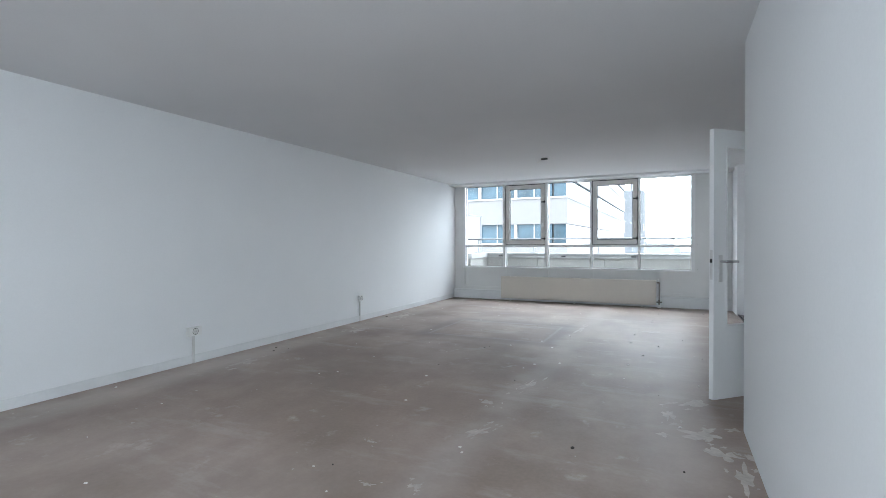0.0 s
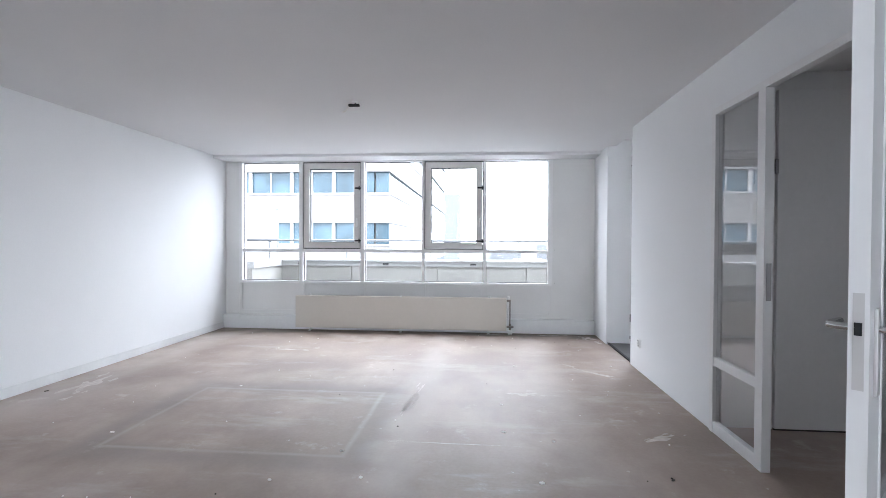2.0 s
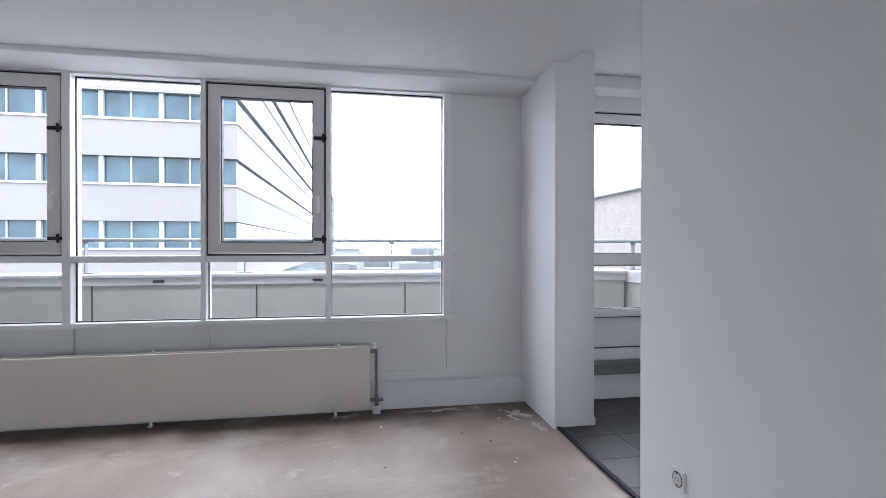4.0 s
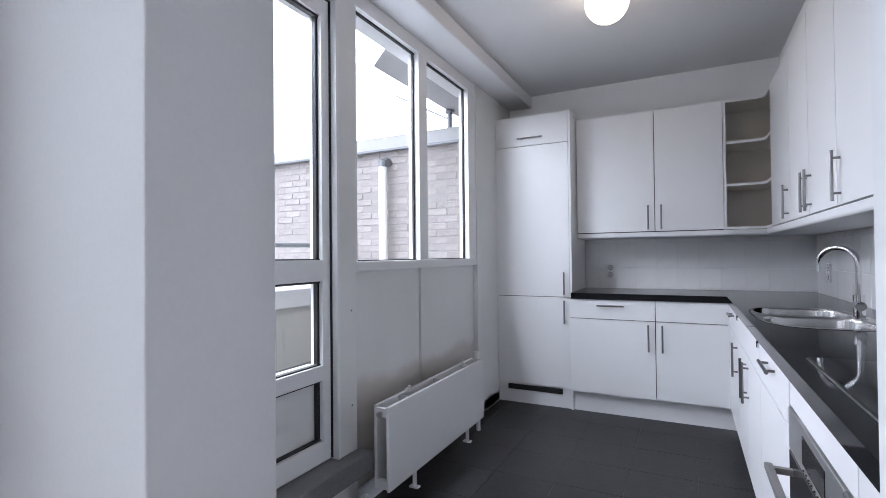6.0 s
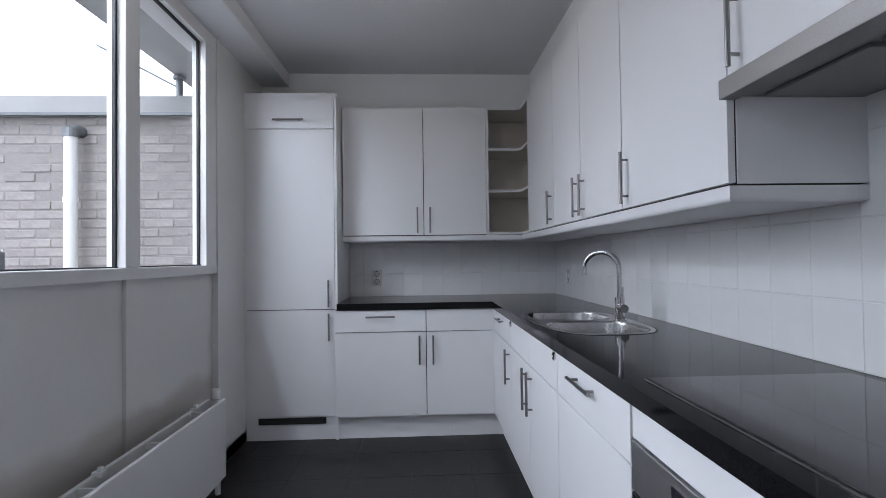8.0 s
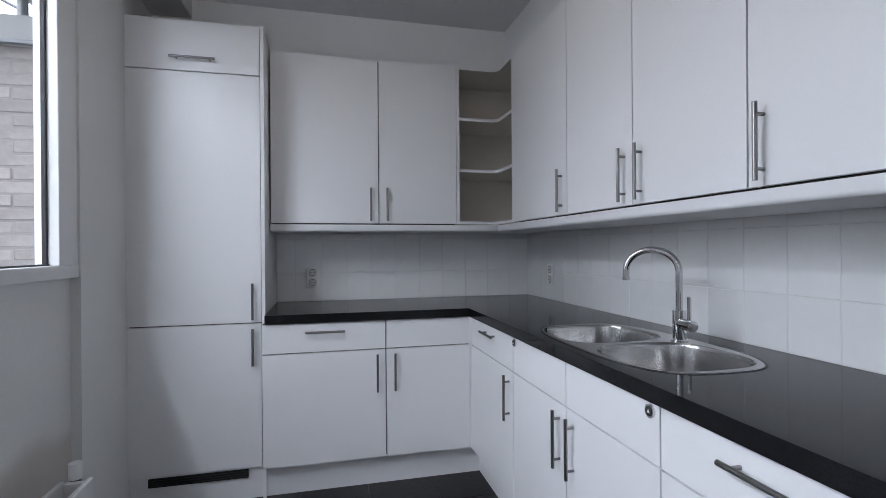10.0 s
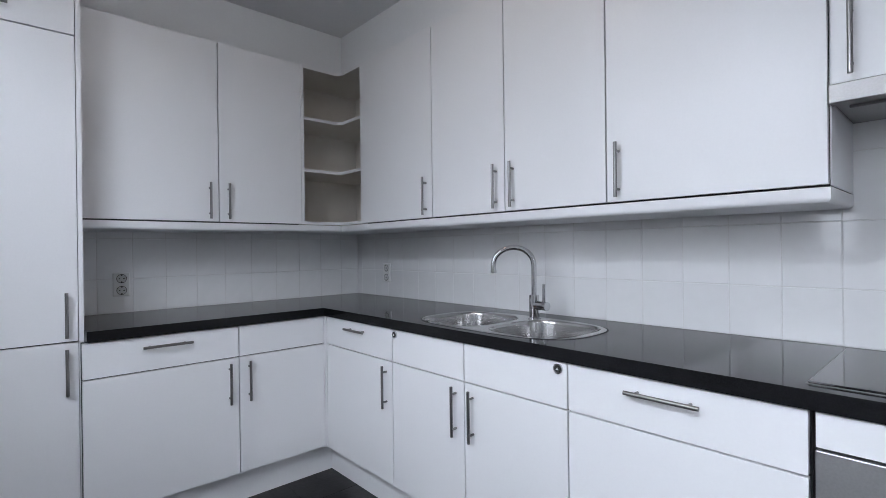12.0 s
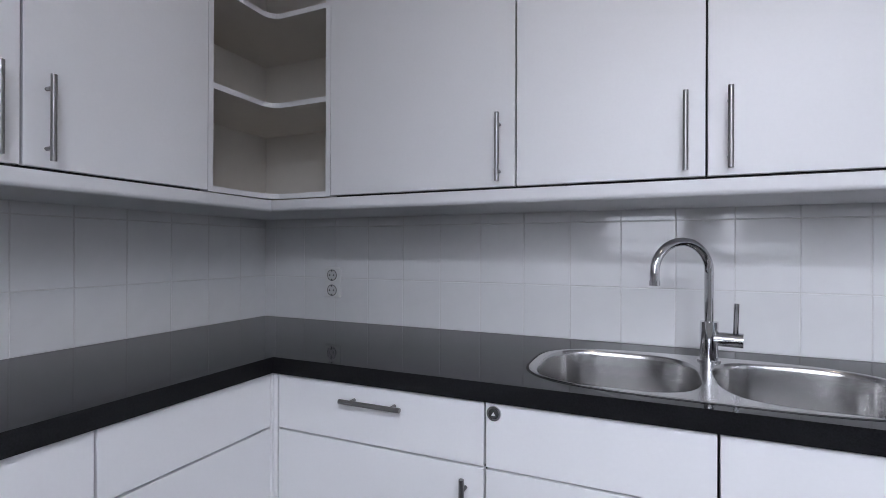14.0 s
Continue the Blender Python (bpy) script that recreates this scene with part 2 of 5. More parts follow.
# mesh helpers
def box(bm, x0, y0, z0, x1, y1, z1, bevel=0.0, seg=2):
    vs = bmesh.ops.create_cube(bm, size=1.0, matrix=Matrix.Translation(((x0 + x1) / 2, (y0 + y1) / 2, (z0 + z1) / 2)) @ Matrix.Diagonal((abs(x1 - x0), abs(y1 - y0), abs(z1 - z0), 1)))["verts"]
    if bevel:
        es = list({e for v in vs for e in v.link_edges})
        bmesh.ops.bevel(bm, geom=es, offset=bevel, segments=seg, affect='EDGES', profile=0.5)
    return bm


def cyl(bm, p0, p1, r, seg=16, r2=None):
    p0, p1 = Vector(p0), Vector(p1)
    m = Matrix.Translation((p0 + p1) / 2) @ (p1 - p0).to_track_quat("Z", "Y").to_matrix().to_4x4()
    bmesh.ops.create_cone(bm, cap_ends=True, segments=seg, radius1=r, radius2=r if r2 is None else r2, depth=(p1 - p0).length, matrix=m)
    return bm


def tube(bm, pts, r, seg=12):
    """A round pipe swept along points, with closed ends."""
    pts = [Vector(p) for p in pts]
    rings, side = [], None
    for i, p in enumerate(pts):
        d = (pts[min(i + 1, len(pts) - 1)] - pts[max(i - 1, 0)]).normalized()
        if side is None:
            side = d.orthogonal().normalized()
        side = (side - d * side.dot(d)).normalized()
        up = d.cross(side)
        rings.append([bm.verts.new(p + r * (math.cos(a) * side + math.sin(a) * up)) for a in (2 * math.pi * k / seg for k in range(seg))])
    for a, b in zip(rings, rings[1:]):
        for k in range(seg):
            bm.faces.new((a[k], a[(k + 1) % seg], b[(k + 1) % seg], b[k]))
    bm.faces.new(rings[0][::-1])
    bm.faces.new(rings[-1])
    return bm


def prism(bm, poly, z0, z1):
    """An upright solid on a plan outline."""
    lo = [bm.verts.new((x, y, z0)) for x, y in poly]
    hi = [bm.verts.new((x, y, z1)) for x, y in poly]
    k = len(poly)
    for i in range(k):
        bm.faces.new((lo[i], lo[(i + 1) % k], hi[(i + 1) % k], hi[i]))
    bm.faces.new(lo[::-1])
    bm.faces.new(hi)
    bmesh.ops.recalc_face_normals(bm, faces=bm.faces)
    return bm


def B(*boxes, bevel=0.0):
    bm = bmesh.new()
    for b in boxes:
        box(bm, *b, bevel=bevel)
    return bm


def thing(name, loc, label, category, group="", kind="", turn=0.0):
    ob = new(name)
    ob.empty_display_size = 0.1
    ob.matrix_world = pose(*loc, 0, 0, turn)
    ob["turned"] = turn
    return tagged(ob, label, category, group, kind)


def base_of(ob):
    p = Vector((0, 0, 0))
    while ob:
        p = p + ob.location
        ob = ob.parent
    return p


def part(name, bm, material, parent=None, label="", smooth=False, local=False):
    """Links a bmesh as one mesh under a thing. Its numbers are the place's own, or the thing's own where local."""
    if parent is not None and not local:
        bmesh.ops.translate(bm, verts=bm.verts, vec=-base_of(parent))
    me = bpy.data.meshes.new(name)
    bm.to_mesh(me)
    bm.free()
    me.materials.append(material)
    if smooth:
        for p in me.polygons:
            p.use_smooth = True
        me.set_sharp_from_angle(angle=radians(38))
    ob = new(name, me)
    ob.parent = parent
    return tagged(ob, label)


def structure(name, bm, material, label, category):
    return tagged(part(name, bm, material), label, category, "", "structure")


# plan
XL, XR, XN = -4.14, 1.287, 0.74       # living room's long walls; wall beside the entry
YB, YW = -2.2, 9.60                   # back of the room, line of the windows
FZ = -0.015                           # the bare screed lies a little below the kitchen tiles
XK0, XK1, YK = 1.52, 5.11, 7.20       # kitchen's side walls, wall of the sink
HC, HK = 2.50, 2.577                  # ceilings
Y1, Y2, XP0 = 7.848, 8.862, 1.578                  # opening to the kitchen
DY0, DY1, SY = 4.44, 5.405, 5.985      # door to the hall, its side window
DH = 2.14

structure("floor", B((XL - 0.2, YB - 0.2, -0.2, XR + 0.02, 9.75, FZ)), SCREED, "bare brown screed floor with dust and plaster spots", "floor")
structure("floor_hall", B((XR + 0.02, 2.9, -0.2, 3.4, YK - 0.1, FZ)), SCREED, "bare brown screed floor of the hall", "floor")
structure("floor_kitchen", B((XR + 0.02, YK - 0.1, -0.2, XK1 + 0.1, 9.75, -0.008)), SLATEGROUT, "dark grout bed of the kitchen floor", "floor")
structure("ceiling", B((XL - 0.2, YB - 0.2, HC, XR + 0.1, 9.8, HC + 0.2)), CEIL, "plain white painted ceiling of the living room", "ceiling")
structure("ceiling_kitchen", B((XR + 0.1, YK - 0.1, HK, XK1 + 0.1, 9.8, HK + 0.2)), CEIL, "plain white painted kitchen ceiling", "ceiling")
structure("ceiling_hall", B((XR + 0.1, 2.9, 2.45, 3.4, YK - 0.1, 2.65)), HALLGREY, "grey-white hall ceiling", "ceiling")
structure("wall_west", B((XL - 0.2, YB - 0.2, -0.05, XL, 9.8, HC)), PAINT, "long white plastered wall", "wall")
structure("wall_south", B((XL, YB - 0.2, -0.05, -1.3, YB, HC), (0.5, YB - 0.2, -0.05, XN + 0.2, YB, HC), (-1.3, YB - 0.2, -0.05, 0.5, YB, 0.7), (-1.3, YB - 0.2, 2.4, 0.5, YB, HC)), PAINT, "white plastered end wall around an assumed unseen window", "wall")
structure("wall_entry", B((XN, YB, -0.05, XN + 0.2, 3.0, HC), (XN, 3.0, -0.05, XR + 0.1, 3.18, HC)), PAINT, "white wall corner beside the entry", "wall")
structure("wall_hall_side", B((XR, 3.18, -0.05, XR + 0.06, DY0 - 0.05, HC), (XR, DY0 - 0.05, DH + 0.045, XR + 0.06, SY + 0.05, HC),
                              (XR, SY + 0.05, -0.05, XR + 0.06, YK - 0.1, HC), (XR, YK - 0.1, -0.05, XK0, Y1, HK + 0.02)), PAINT, "white wall with the hall door and side window", "wall")
structure("wall_pier", B((XR, Y2, -0.05, XP0, 9.56, HK + 0.02), bevel=0.004), PAINT, "white wall pier beside the kitchen opening", "wall")
structure("baseboard_pier", B((XR + 0.02, Y2 - 0.008, FZ, XP0 + 0.006, Y2, 0.055), (XP0, Y2, 0.0, XP0 + 0.006, 9.36, 0.055), bevel=0.002), PAINT, "low painted skirting round the wall pier", "skirting")
structure("wall_kitchen_sink", B((XK0, YK - 0.1, 0, XK1, YK, HK)), PAINT, "white kitchen wall behind the sink", "wall")
structure("wall_kitchen_end", B((XK1, YK - 0.1, 0, XK1 + 0.1, 9.8, HK)), PAINT, "white kitchen end wall", "wall")
# unseen opening in the east wall, added to let sky light into the hall
structure("wall_hall_far", B((XR + 0.1, 6.09, -0.05, 3.3, 6.19, 2.45), (3.3, 2.9, -0.05, 3.4, 3.05, 2.45), (3.3, 3.55, -0.05, 3.4, YK - 0.1, 2.45), (3.3, 3.05, -0.05, 3.4, 3.55, 1.0), (3.3, 3.05, 2.0, 3.4, 3.55, 2.45), (XR + 0.1, 2.9, -0.05, 3.3, 3.0, 2.45)), HALLGREY, "grey-white walls of the dim hall with an added unseen opening", "wall")
# boxed soffit above the wall cabinets
bm = bmesh.new()
prism(bm, [(XK0, YK), (XK1, YK), (XK1, 9.5), (4.906, 9.5), (4.906, 7.44), (XK0, 7.44)], 2.30, HK)
structure("wall_soffit", bm, PAINT, "white boxed-in soffit above the wall cabinets", "wall")
# beams over the windows
structure("beam_living", B((XL, 9.20, 2.462, XR, 9.70, 2.70), bevel=0.008), CEIL, "white boxed beam above the living room window", "beam")
structure("beam_kitchen", B((XK0, 9.24, 2.475, XK1, 9.66, HK - 0.002), bevel=0.008), CEIL, "white boxed beam above the kitchen window", "beam")
structure("threshold", B((XR + 0.015, Y1, -0.004, XR + 0.04, Y2, 0.006)), DARK, "black edge strip between screed and kitchen tiles", "threshold")

# living room facade
GLX = [(-3.84, -3.00), (-2.02, -1.17), (-0.24, 0.636)]
CASX = [(-2.94, -2.08), (-1.13, -0.28)]
facade = thing("wall_north_living", (-1.6, 9.6, 0), "painted facade panels around the living room window", "wall", kind="structure")
part("panel", B((XL, 9.55, FZ, -3.93, 9.66, 2.4615)), FACADE, facade)
part("panel", B((0.70, 9.55, FZ, XR, 9.66, 2.4615)), FACADE, facade)
for x0, x1 in ((-3.93, -2.97), (-2.97, -2.05), (-2.05, -1.15), (-1.15, -0.26), (-0.26, 0.70)):
    part("panel", B((x0 + 0.035, 9.575, 0.25, x1 - 0.035, 9.72, 0.655), bevel=0.002), FACADE, facade)
    part("batten", B((x0 - 0.035 if x0 > -3.9 else x0, 9.555, 0.25, x0 + 0.035, 9.72, 0.655)), FACADE, facade)
part("batten", B((0.665, 9.555, 0.25, 0.70, 9.72, 0.655)), FACADE, facade)
part("plinth", B((-3.93, 9.555, FZ, 0.70, 9.72, 0.25)), FACADE, facade)
for z in (1.17, 0.70):
    bm = bmesh.new()
    cyl(bm, (0.735, 9.5505, z), (0.735, 9.5485, z), 0.004, 10)
    part("screw_head", bm, DARK, facade, "dark screw head")
part("duct_cover", B((XL, 9.465, FZ, XR, 9.555, 0.185), bevel=0.004), SKIRT, facade, "painted box skirting along the window wall")

win = thing("window_living", (-1.6, 9.6, 0.66), "wide white-framed window with two opening casements", "window", kind="structure")
part("sill", B((-3.93, 9.525, 0.655, 0.70, 9.68, 0.69), bevel=0.003), FRAME, win)
part("head", B((-3.93, 9.535, 2.447, 0.70, 9.68, 2.4615)), FRAME, win)
part("transom", B((-3.90, 9.54, 1.118, 0.67, 9.68, 1.166), bevel=0.003), FRAME, win)
for x0, x1 in ((-3.93, -3.875), (-3.0, -2.945), (-2.075, -2.02), (-1.17, -1.135), (-0.278, -0.24), (0.636, 0.70)):
    part("mullion", B((x0, 9.532, 0.69, x1, 9.68, 2.447), bevel=0.003), FRAME, win)
for x0, x1, in ((-3.875, -3.0), (-2.945, -2.075), (-2.02, -1.17), (-1.135, -0.278), (-0.24, 0.636)):
    p = part("pane", B((x0, 9.62, 0.69, x1, 9.626, 1.118)), COATED, win)
    p.visible_shadow = False
    part("seal", B((x0, 9.60, 0.69, x1, 9.615, 0.698), (x0, 9.60, 0.69, x0 + 0.006, 9.615, 1.118), (x1 - 0.006, 9.60, 0.69, x1, 9.615, 1.118)), SEAL, win)
for x0, x1 in ((-3.875, -3.0), (-2.02, -1.17), (-0.24, 0.636)):
    p = part("pane", B((x0, 9.62, 1.166, x1, 9.626, 2.447)), COATED, win)
    p.visible_shadow = False
    part("seal", B((x0, 9.60, 2.438, x1, 9.615, 2.447), (x0, 9.60, 1.166, x0 + 0.006, 9.615, 2.44), (x1 - 0.006, 9.60, 1.166, x1, 9.615, 2.44)), SEAL, win)
for x0, x1 in ((-2.945, -2.075), (-1.135, -0.278)):
    part("rebate", B((x0, 9.565, 1.166, x0 + 0.012, 9.64, 2.447), (x1 - 0.012, 9.565, 1.166, x1, 9.64, 2.447), (x0, 9.565, 1.166, x1, 9.64, 1.178), (x0, 9.565, 2.435, x1, 9.64, 2.447)), SEAL, win, "black rubber gap around the casement")
    a, b, c, d, w = x0 + 0.014, x1 - 0.014, 1.182, 2.43, 0.082
    cas = part("casement", B((a, 9.545, c, a + w, 9.625, d), (b - w, 9.545, c, b, 9.625, d), (a + w, 9.545, c, b - w, 9.625, c + w), (a + w, 9.545, d - w, b - w, 9.625, d)), CASE, win, "greyish white opening casement")
    part("seal", B((a + w, 9.565, c + w, a + w + 0.008, 9.615, d - w), (b - w - 0.008, 9.565, c + w, b - w, 9.615, d - w), (a + w, 9.565, c + w, b - w, 9.615, c + w + 0.008), (a + w, 9.565, d - w - 0.008, b - w, 9.615, d - w)), SEAL, cas)
    p = part("pane", B((a + w, 9.60, c + w, b - w, 9.606, d - w)), COATED, cas)
    p.visible_shadow = False
    for z in (1.29, 2.06):
        bm = B((b - 0.075, 9.528, z - 0.012, b + 0.02, 9.546, z + 0.012), bevel=0.003)
        cyl(bm, (b - 0.005, 9.525, z - 0.03), (b - 0.005, 9.525, z + 0.03), 0.009)
        part("hinge", bm, DARK, cas, "dark metal casement hinge")
    bm = B((b - 0.055, 9.536, 1.50, b - 0.03, 9.546, 1.62), bevel=0.003)
    cyl(bm, (b - 0.043, 9.51, 1.585), (b - 0.043, 9.545, 1.585), 0.008)
    box(bm, b - 0.052, 9.505, 1.49, b - 0.034, 9.52, 1.595, bevel=0.004)
    part("handle", bm, PLASTIC, cas, "white window handle")


def radiator(name, x0, x1, y0, y1, z0, z1, material, label, feet, fz=0.0, fins=True):
    r = thing(name, ((x0 + x1) / 2, y1, z0), label, "radiator")
    part("front_panel", B((x0, y0, z0, x1, y0 + 0.016, z1), bevel=0.006), material, r)
    part("rear_panel", B((x0 + 0.01, y1 - 0.016, z0, x1 - 0.01, y1, z1), bevel=0.006), material, r)
    if fins:
        bm = bmesh.new()
        x = x0 + 0.05
        while x < x1 - 0.05:
            box(bm, x, y0 + 0.017, z0 + 0.03, x + 0.004, y1 - 0.017, z1 - 0.02)
            x += 0.035
        tagged(part("convector_fin", bm, material, r), kind="stuff")
    else:
        for k in (0.18, 0.5, 0.82):
            x = x0 + (x1 - x0) * k
            part("cross_bracket", B((x - 0.005, y0 + 0.012, z1 - 0.03, x + 0.005, y1 - 0.012, z1 - 0.006), bevel=0.001), material, r)
        bm = bmesh.new()
        cyl(bm, (x0 + 0.006, (y0 + y1) / 2, z1 - 0.035), (x0 - 0.014, (y0 + y1) / 2, z1 - 0.035), 0.011, 16)
        part("bleed_plug", bm, CHROME, r, "round metal bleed plug", smooth=True)
    for x in feet:
        part("hanger_clip", B((x - 0.012, y1 - 0.034, z1 - 0.012, x + 0.012, y1 + 0.002, z1 + 0.005), (x - 0.007, y1 - 0.028, z1 + 0.004, x + 0.007, y1 - 0.014, z1 + 0.020), bevel=0.0015), PLASTIC, r, "small white hanger clip")
    for x in (x0 + 0.004, x1 - 0.024):
        part("end_header", B((x, y0 + 0.016, z0 + 0.01, x + 0.02, y1 - 0.016, z0 + 0.05)), material, r)
        part("end_header", B((x, y0 + 0.016, z1 - 0.05, x + 0.02, y1 - 0.016, z1 - 0.01)), material, r)
    for x in feet:
        bm = B((x - 0.015, y0 + 0.02, fz, x + 0.015, y1 - 0.02, fz + 0.008))
        cyl(bm, (x, (y0 + y1) / 2, fz), (x, (y0 + y1) / 2, z0 + 0.04), 0.011)
        part("foot", bm, PLASTIC, r, "white bracket foot on the floor")
    dots = bmesh.new()
    x = x0 + 0.06
    while x < x1 - 0.05:
        bmesh.ops.create_icosphere(dots, subdivisions=1, radius=0.004, matrix=Matrix.Translation((x, y0 + 0.001, z1 - 0.055)) @ Matrix.Diagonal((1, 0.4, 1, 1)))
        x += 0.0333
    tagged(part("weld_spot", dots, material, r), kind="stuff")
    return r


lr = radiator("panel_radiator", -2.98, 0.05, 9.345, 9.43, 0.035, 0.495, RADIATOR, "long low cream panel radiator below the window", (-2.78, -1.45, -0.2), FZ)
bm = B((0.055, 9.375, 0.44, 0.10, 9.40, 0.47), bevel=0.004)
cyl(bm, (0.10, 9.388, 0.47), (0.10, 9.388, 0.03), 0.009)
part("riser_pipe", bm, BRASS, lr, "dark metal valve and riser pipe")
bm = bmesh.new()
cyl(bm, (0.08, 9.388, 0.475), (0.08, 9.388, 0.515), 0.018)
part("valve_knob", bm, PLASTIC, lr, "white valve knob", smooth=True)
bm = bmesh.new()
cyl(bm, (0.055, 9.388, 0.09), (0.15, 9.388, 0.09), 0.013)
cyl(bm, (0.10, 9.388, FZ), (0.10, 9.388, 0.13), 0.015)
part("lower_valve", bm, BRASS, lr, "dark metal return valve")
part("pipe_collar", B((0.07, 9.365, FZ, 0.13, 9.412, 0.045), bevel=0.008), PLASTIC, lr, "white plastic pipe collar")
bm = bmesh.new()
cyl(bm, (-0.18, 9.39, 0.495), (-0.18, 9.39, 0.515), 0.012)
part("air_vent", bm, PLASTIC, lr)

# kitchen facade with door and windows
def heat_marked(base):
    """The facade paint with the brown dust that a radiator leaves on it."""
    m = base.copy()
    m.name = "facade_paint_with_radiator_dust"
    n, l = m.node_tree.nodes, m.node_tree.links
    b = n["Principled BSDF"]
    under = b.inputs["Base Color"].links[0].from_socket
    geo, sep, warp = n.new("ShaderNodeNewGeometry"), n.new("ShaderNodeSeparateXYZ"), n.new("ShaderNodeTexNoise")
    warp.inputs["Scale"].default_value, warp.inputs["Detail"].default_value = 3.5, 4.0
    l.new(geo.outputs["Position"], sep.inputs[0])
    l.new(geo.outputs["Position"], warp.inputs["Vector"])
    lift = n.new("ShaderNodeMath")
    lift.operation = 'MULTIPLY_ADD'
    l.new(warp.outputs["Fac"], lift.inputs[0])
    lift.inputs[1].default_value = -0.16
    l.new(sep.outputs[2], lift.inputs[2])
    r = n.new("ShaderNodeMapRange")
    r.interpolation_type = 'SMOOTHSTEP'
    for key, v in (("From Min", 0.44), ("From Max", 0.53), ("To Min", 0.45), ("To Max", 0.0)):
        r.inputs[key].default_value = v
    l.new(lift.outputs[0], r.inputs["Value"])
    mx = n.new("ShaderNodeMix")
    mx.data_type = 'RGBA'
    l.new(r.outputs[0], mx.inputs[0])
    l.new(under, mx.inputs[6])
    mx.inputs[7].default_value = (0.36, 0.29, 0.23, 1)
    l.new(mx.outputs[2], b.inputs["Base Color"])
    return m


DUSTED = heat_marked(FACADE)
SCREWS = ((2.605, 0.94), (2.605, 0.50))
kf = thing("wall_north_kitchen", (3.3, 9.5, 0), "white painted facade panels below the kitchen window", "wall", kind="structure")
part("post", B((XP0 - 0.05, 9.44, 0.288, 1.68, 9.54, 2.475)), FACADE, kf)
part("post", B((2.515, 9.445, 0, 2.645, 9.54, 2.475), bevel=0.004), FACADE, kf)
part("panel", B((4.12, 9.44, 0, XK1 + 0.1, 9.54, 2.475)), FACADE, kf)
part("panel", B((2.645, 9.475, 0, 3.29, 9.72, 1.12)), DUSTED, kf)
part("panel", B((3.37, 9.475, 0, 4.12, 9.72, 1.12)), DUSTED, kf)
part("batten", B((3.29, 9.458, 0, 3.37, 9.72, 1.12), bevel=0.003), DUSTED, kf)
for x, z in SCREWS:
    bm = bmesh.new()
    cyl(bm, (x, 9.4455, z), (x, 9.4435, z), 0.004, 10)
    part("screw_head", bm, DARK, kf, "dark screw head")
part("upstand", B((XP0, 9.40, 0, 2.515, 9.72, 0.195), (XP0, 9.49, 0.195, 2.515, 9.72, 0.288)), FACADE, kf)
part("baseboard", B((XP0, 9.375, 0, 2.64, 9.40, 0.09), bevel=0.004), SKIRT, kf)
part("baseboard", B((2.66, 9.44, 0, 4.56, 9.464, 0.085), bevel=0.004), SKIRT, kf)
tagged(part("sill_step", B((XP0, 9.365, 0.195, 2.662, 9.50, 0.286), bevel=0.006), STONE), "grey stone threshold block below the balcony door", "door sill", kind="structure")

kw = thing("window_kitchen", (3.4, 9.5, 1.12), "white-framed kitchen window of two panes", "window", kind="structure")
part("sill", B((2.645, 9.445, 1.12, 4.12, 9.60, 1.168), bevel=0.003), FRAME, kw)
part("head", B((2.645, 9.448, 2.40, 4.12, 9.60, 2.475)), FRAME, kw)
for x0, x1 in ((2.645, 2.662), (3.27, 3.37), (3.99, 4.12)):
    part("mullion", B((x0, 9.448, 1.168, x1, 9.525, 2.40), bevel=0.003), FRAME, kw)
for x0, x1 in ((2.662, 3.27), (3.37, 3.99)):
    p = part("pane", B((x0, 9.495, 1.168, x1, 9.501, 2.40)), COATED, kw)
    p.visible_shadow = False
    part("seal", B((x0, 9.478, 2.392, x1, 9.494, 2.40), (x0, 9.478, 1.168, x1, 9.494, 1.174), (x1 - 0.014, 9.482, 1.168, x1, 9.494, 2.40), (x0, 9.478, 1.168, x0 + 0.006, 9.494, 2.40)), SEAL, kw)

kd = thing("balcony_door", (2.1, 9.5, 0.288), "closed white balcony door with two panes and a lower panel", "door", kind="structure")
part("door_frame", B((1.68, 9.44, 0.288, 1.73, 9.56, 2.475), (2.50, 9.44, 0.288, 2.515, 9.56, 2.475), (1.73, 9.44, 2.35, 2.50, 9.60, 2.475)), FRAME, kd)
part("seal", B((1.73, 9.47, 0.295, 1.737, 9.56, 2.35), (2.493, 9.47, 0.295, 2.50, 9.56, 2.35), (1.73, 9.47, 2.343, 2.50, 9.56, 2.35)), SEAL, kd)
a, b = 1.74, 2.49
part("leaf", B((a, 9.475, 0.298, a + 0.10, 9.545, 2.34), (b - 0.048, 9.475, 0.298, b, 9.545, 2.34), (a + 0.10, 9.475, 0.298, b - 0.048, 9.56, 0.385), (a + 0.10, 9.475, 0.65, b - 0.048, 9.56, 0.715),
               (a + 0.10, 9.475, 1.085, b - 0.048, 9.56, 1.178), (a + 0.10, 9.475, 2.265, b - 0.048, 9.56, 2.34)), FRAME, kd)
part("lower_panel", B((a + 0.10, 9.515, 0.385, b - 0.048, 9.545, 0.65)), FRAME, kd)
for z0, z1 in ((0.715, 1.085), (1.178, 2.265)):
    p = part("pane", B((a + 0.10, 9.525, z0, b - 0.048, 9.531, z1)), COATED, kd)
    p.visible_shadow = False
for z0, z1 in ((0.385, 0.65), (0.715, 1.085), (1.178, 2.265)):
    part("seal", B((a + 0.10, 9.49, z0, a + 0.106, 9.52, z1), (b - 0.064, 9.495, z0, b - 0.048, 9.514, z1), (a + 0.10, 9.49, z0, b - 0.048, 9.514, z0 + 0.006), (a + 0.10, 9.49, z1 - 0.01, b - 0.048, 9.514, z1)), SEAL, kd)

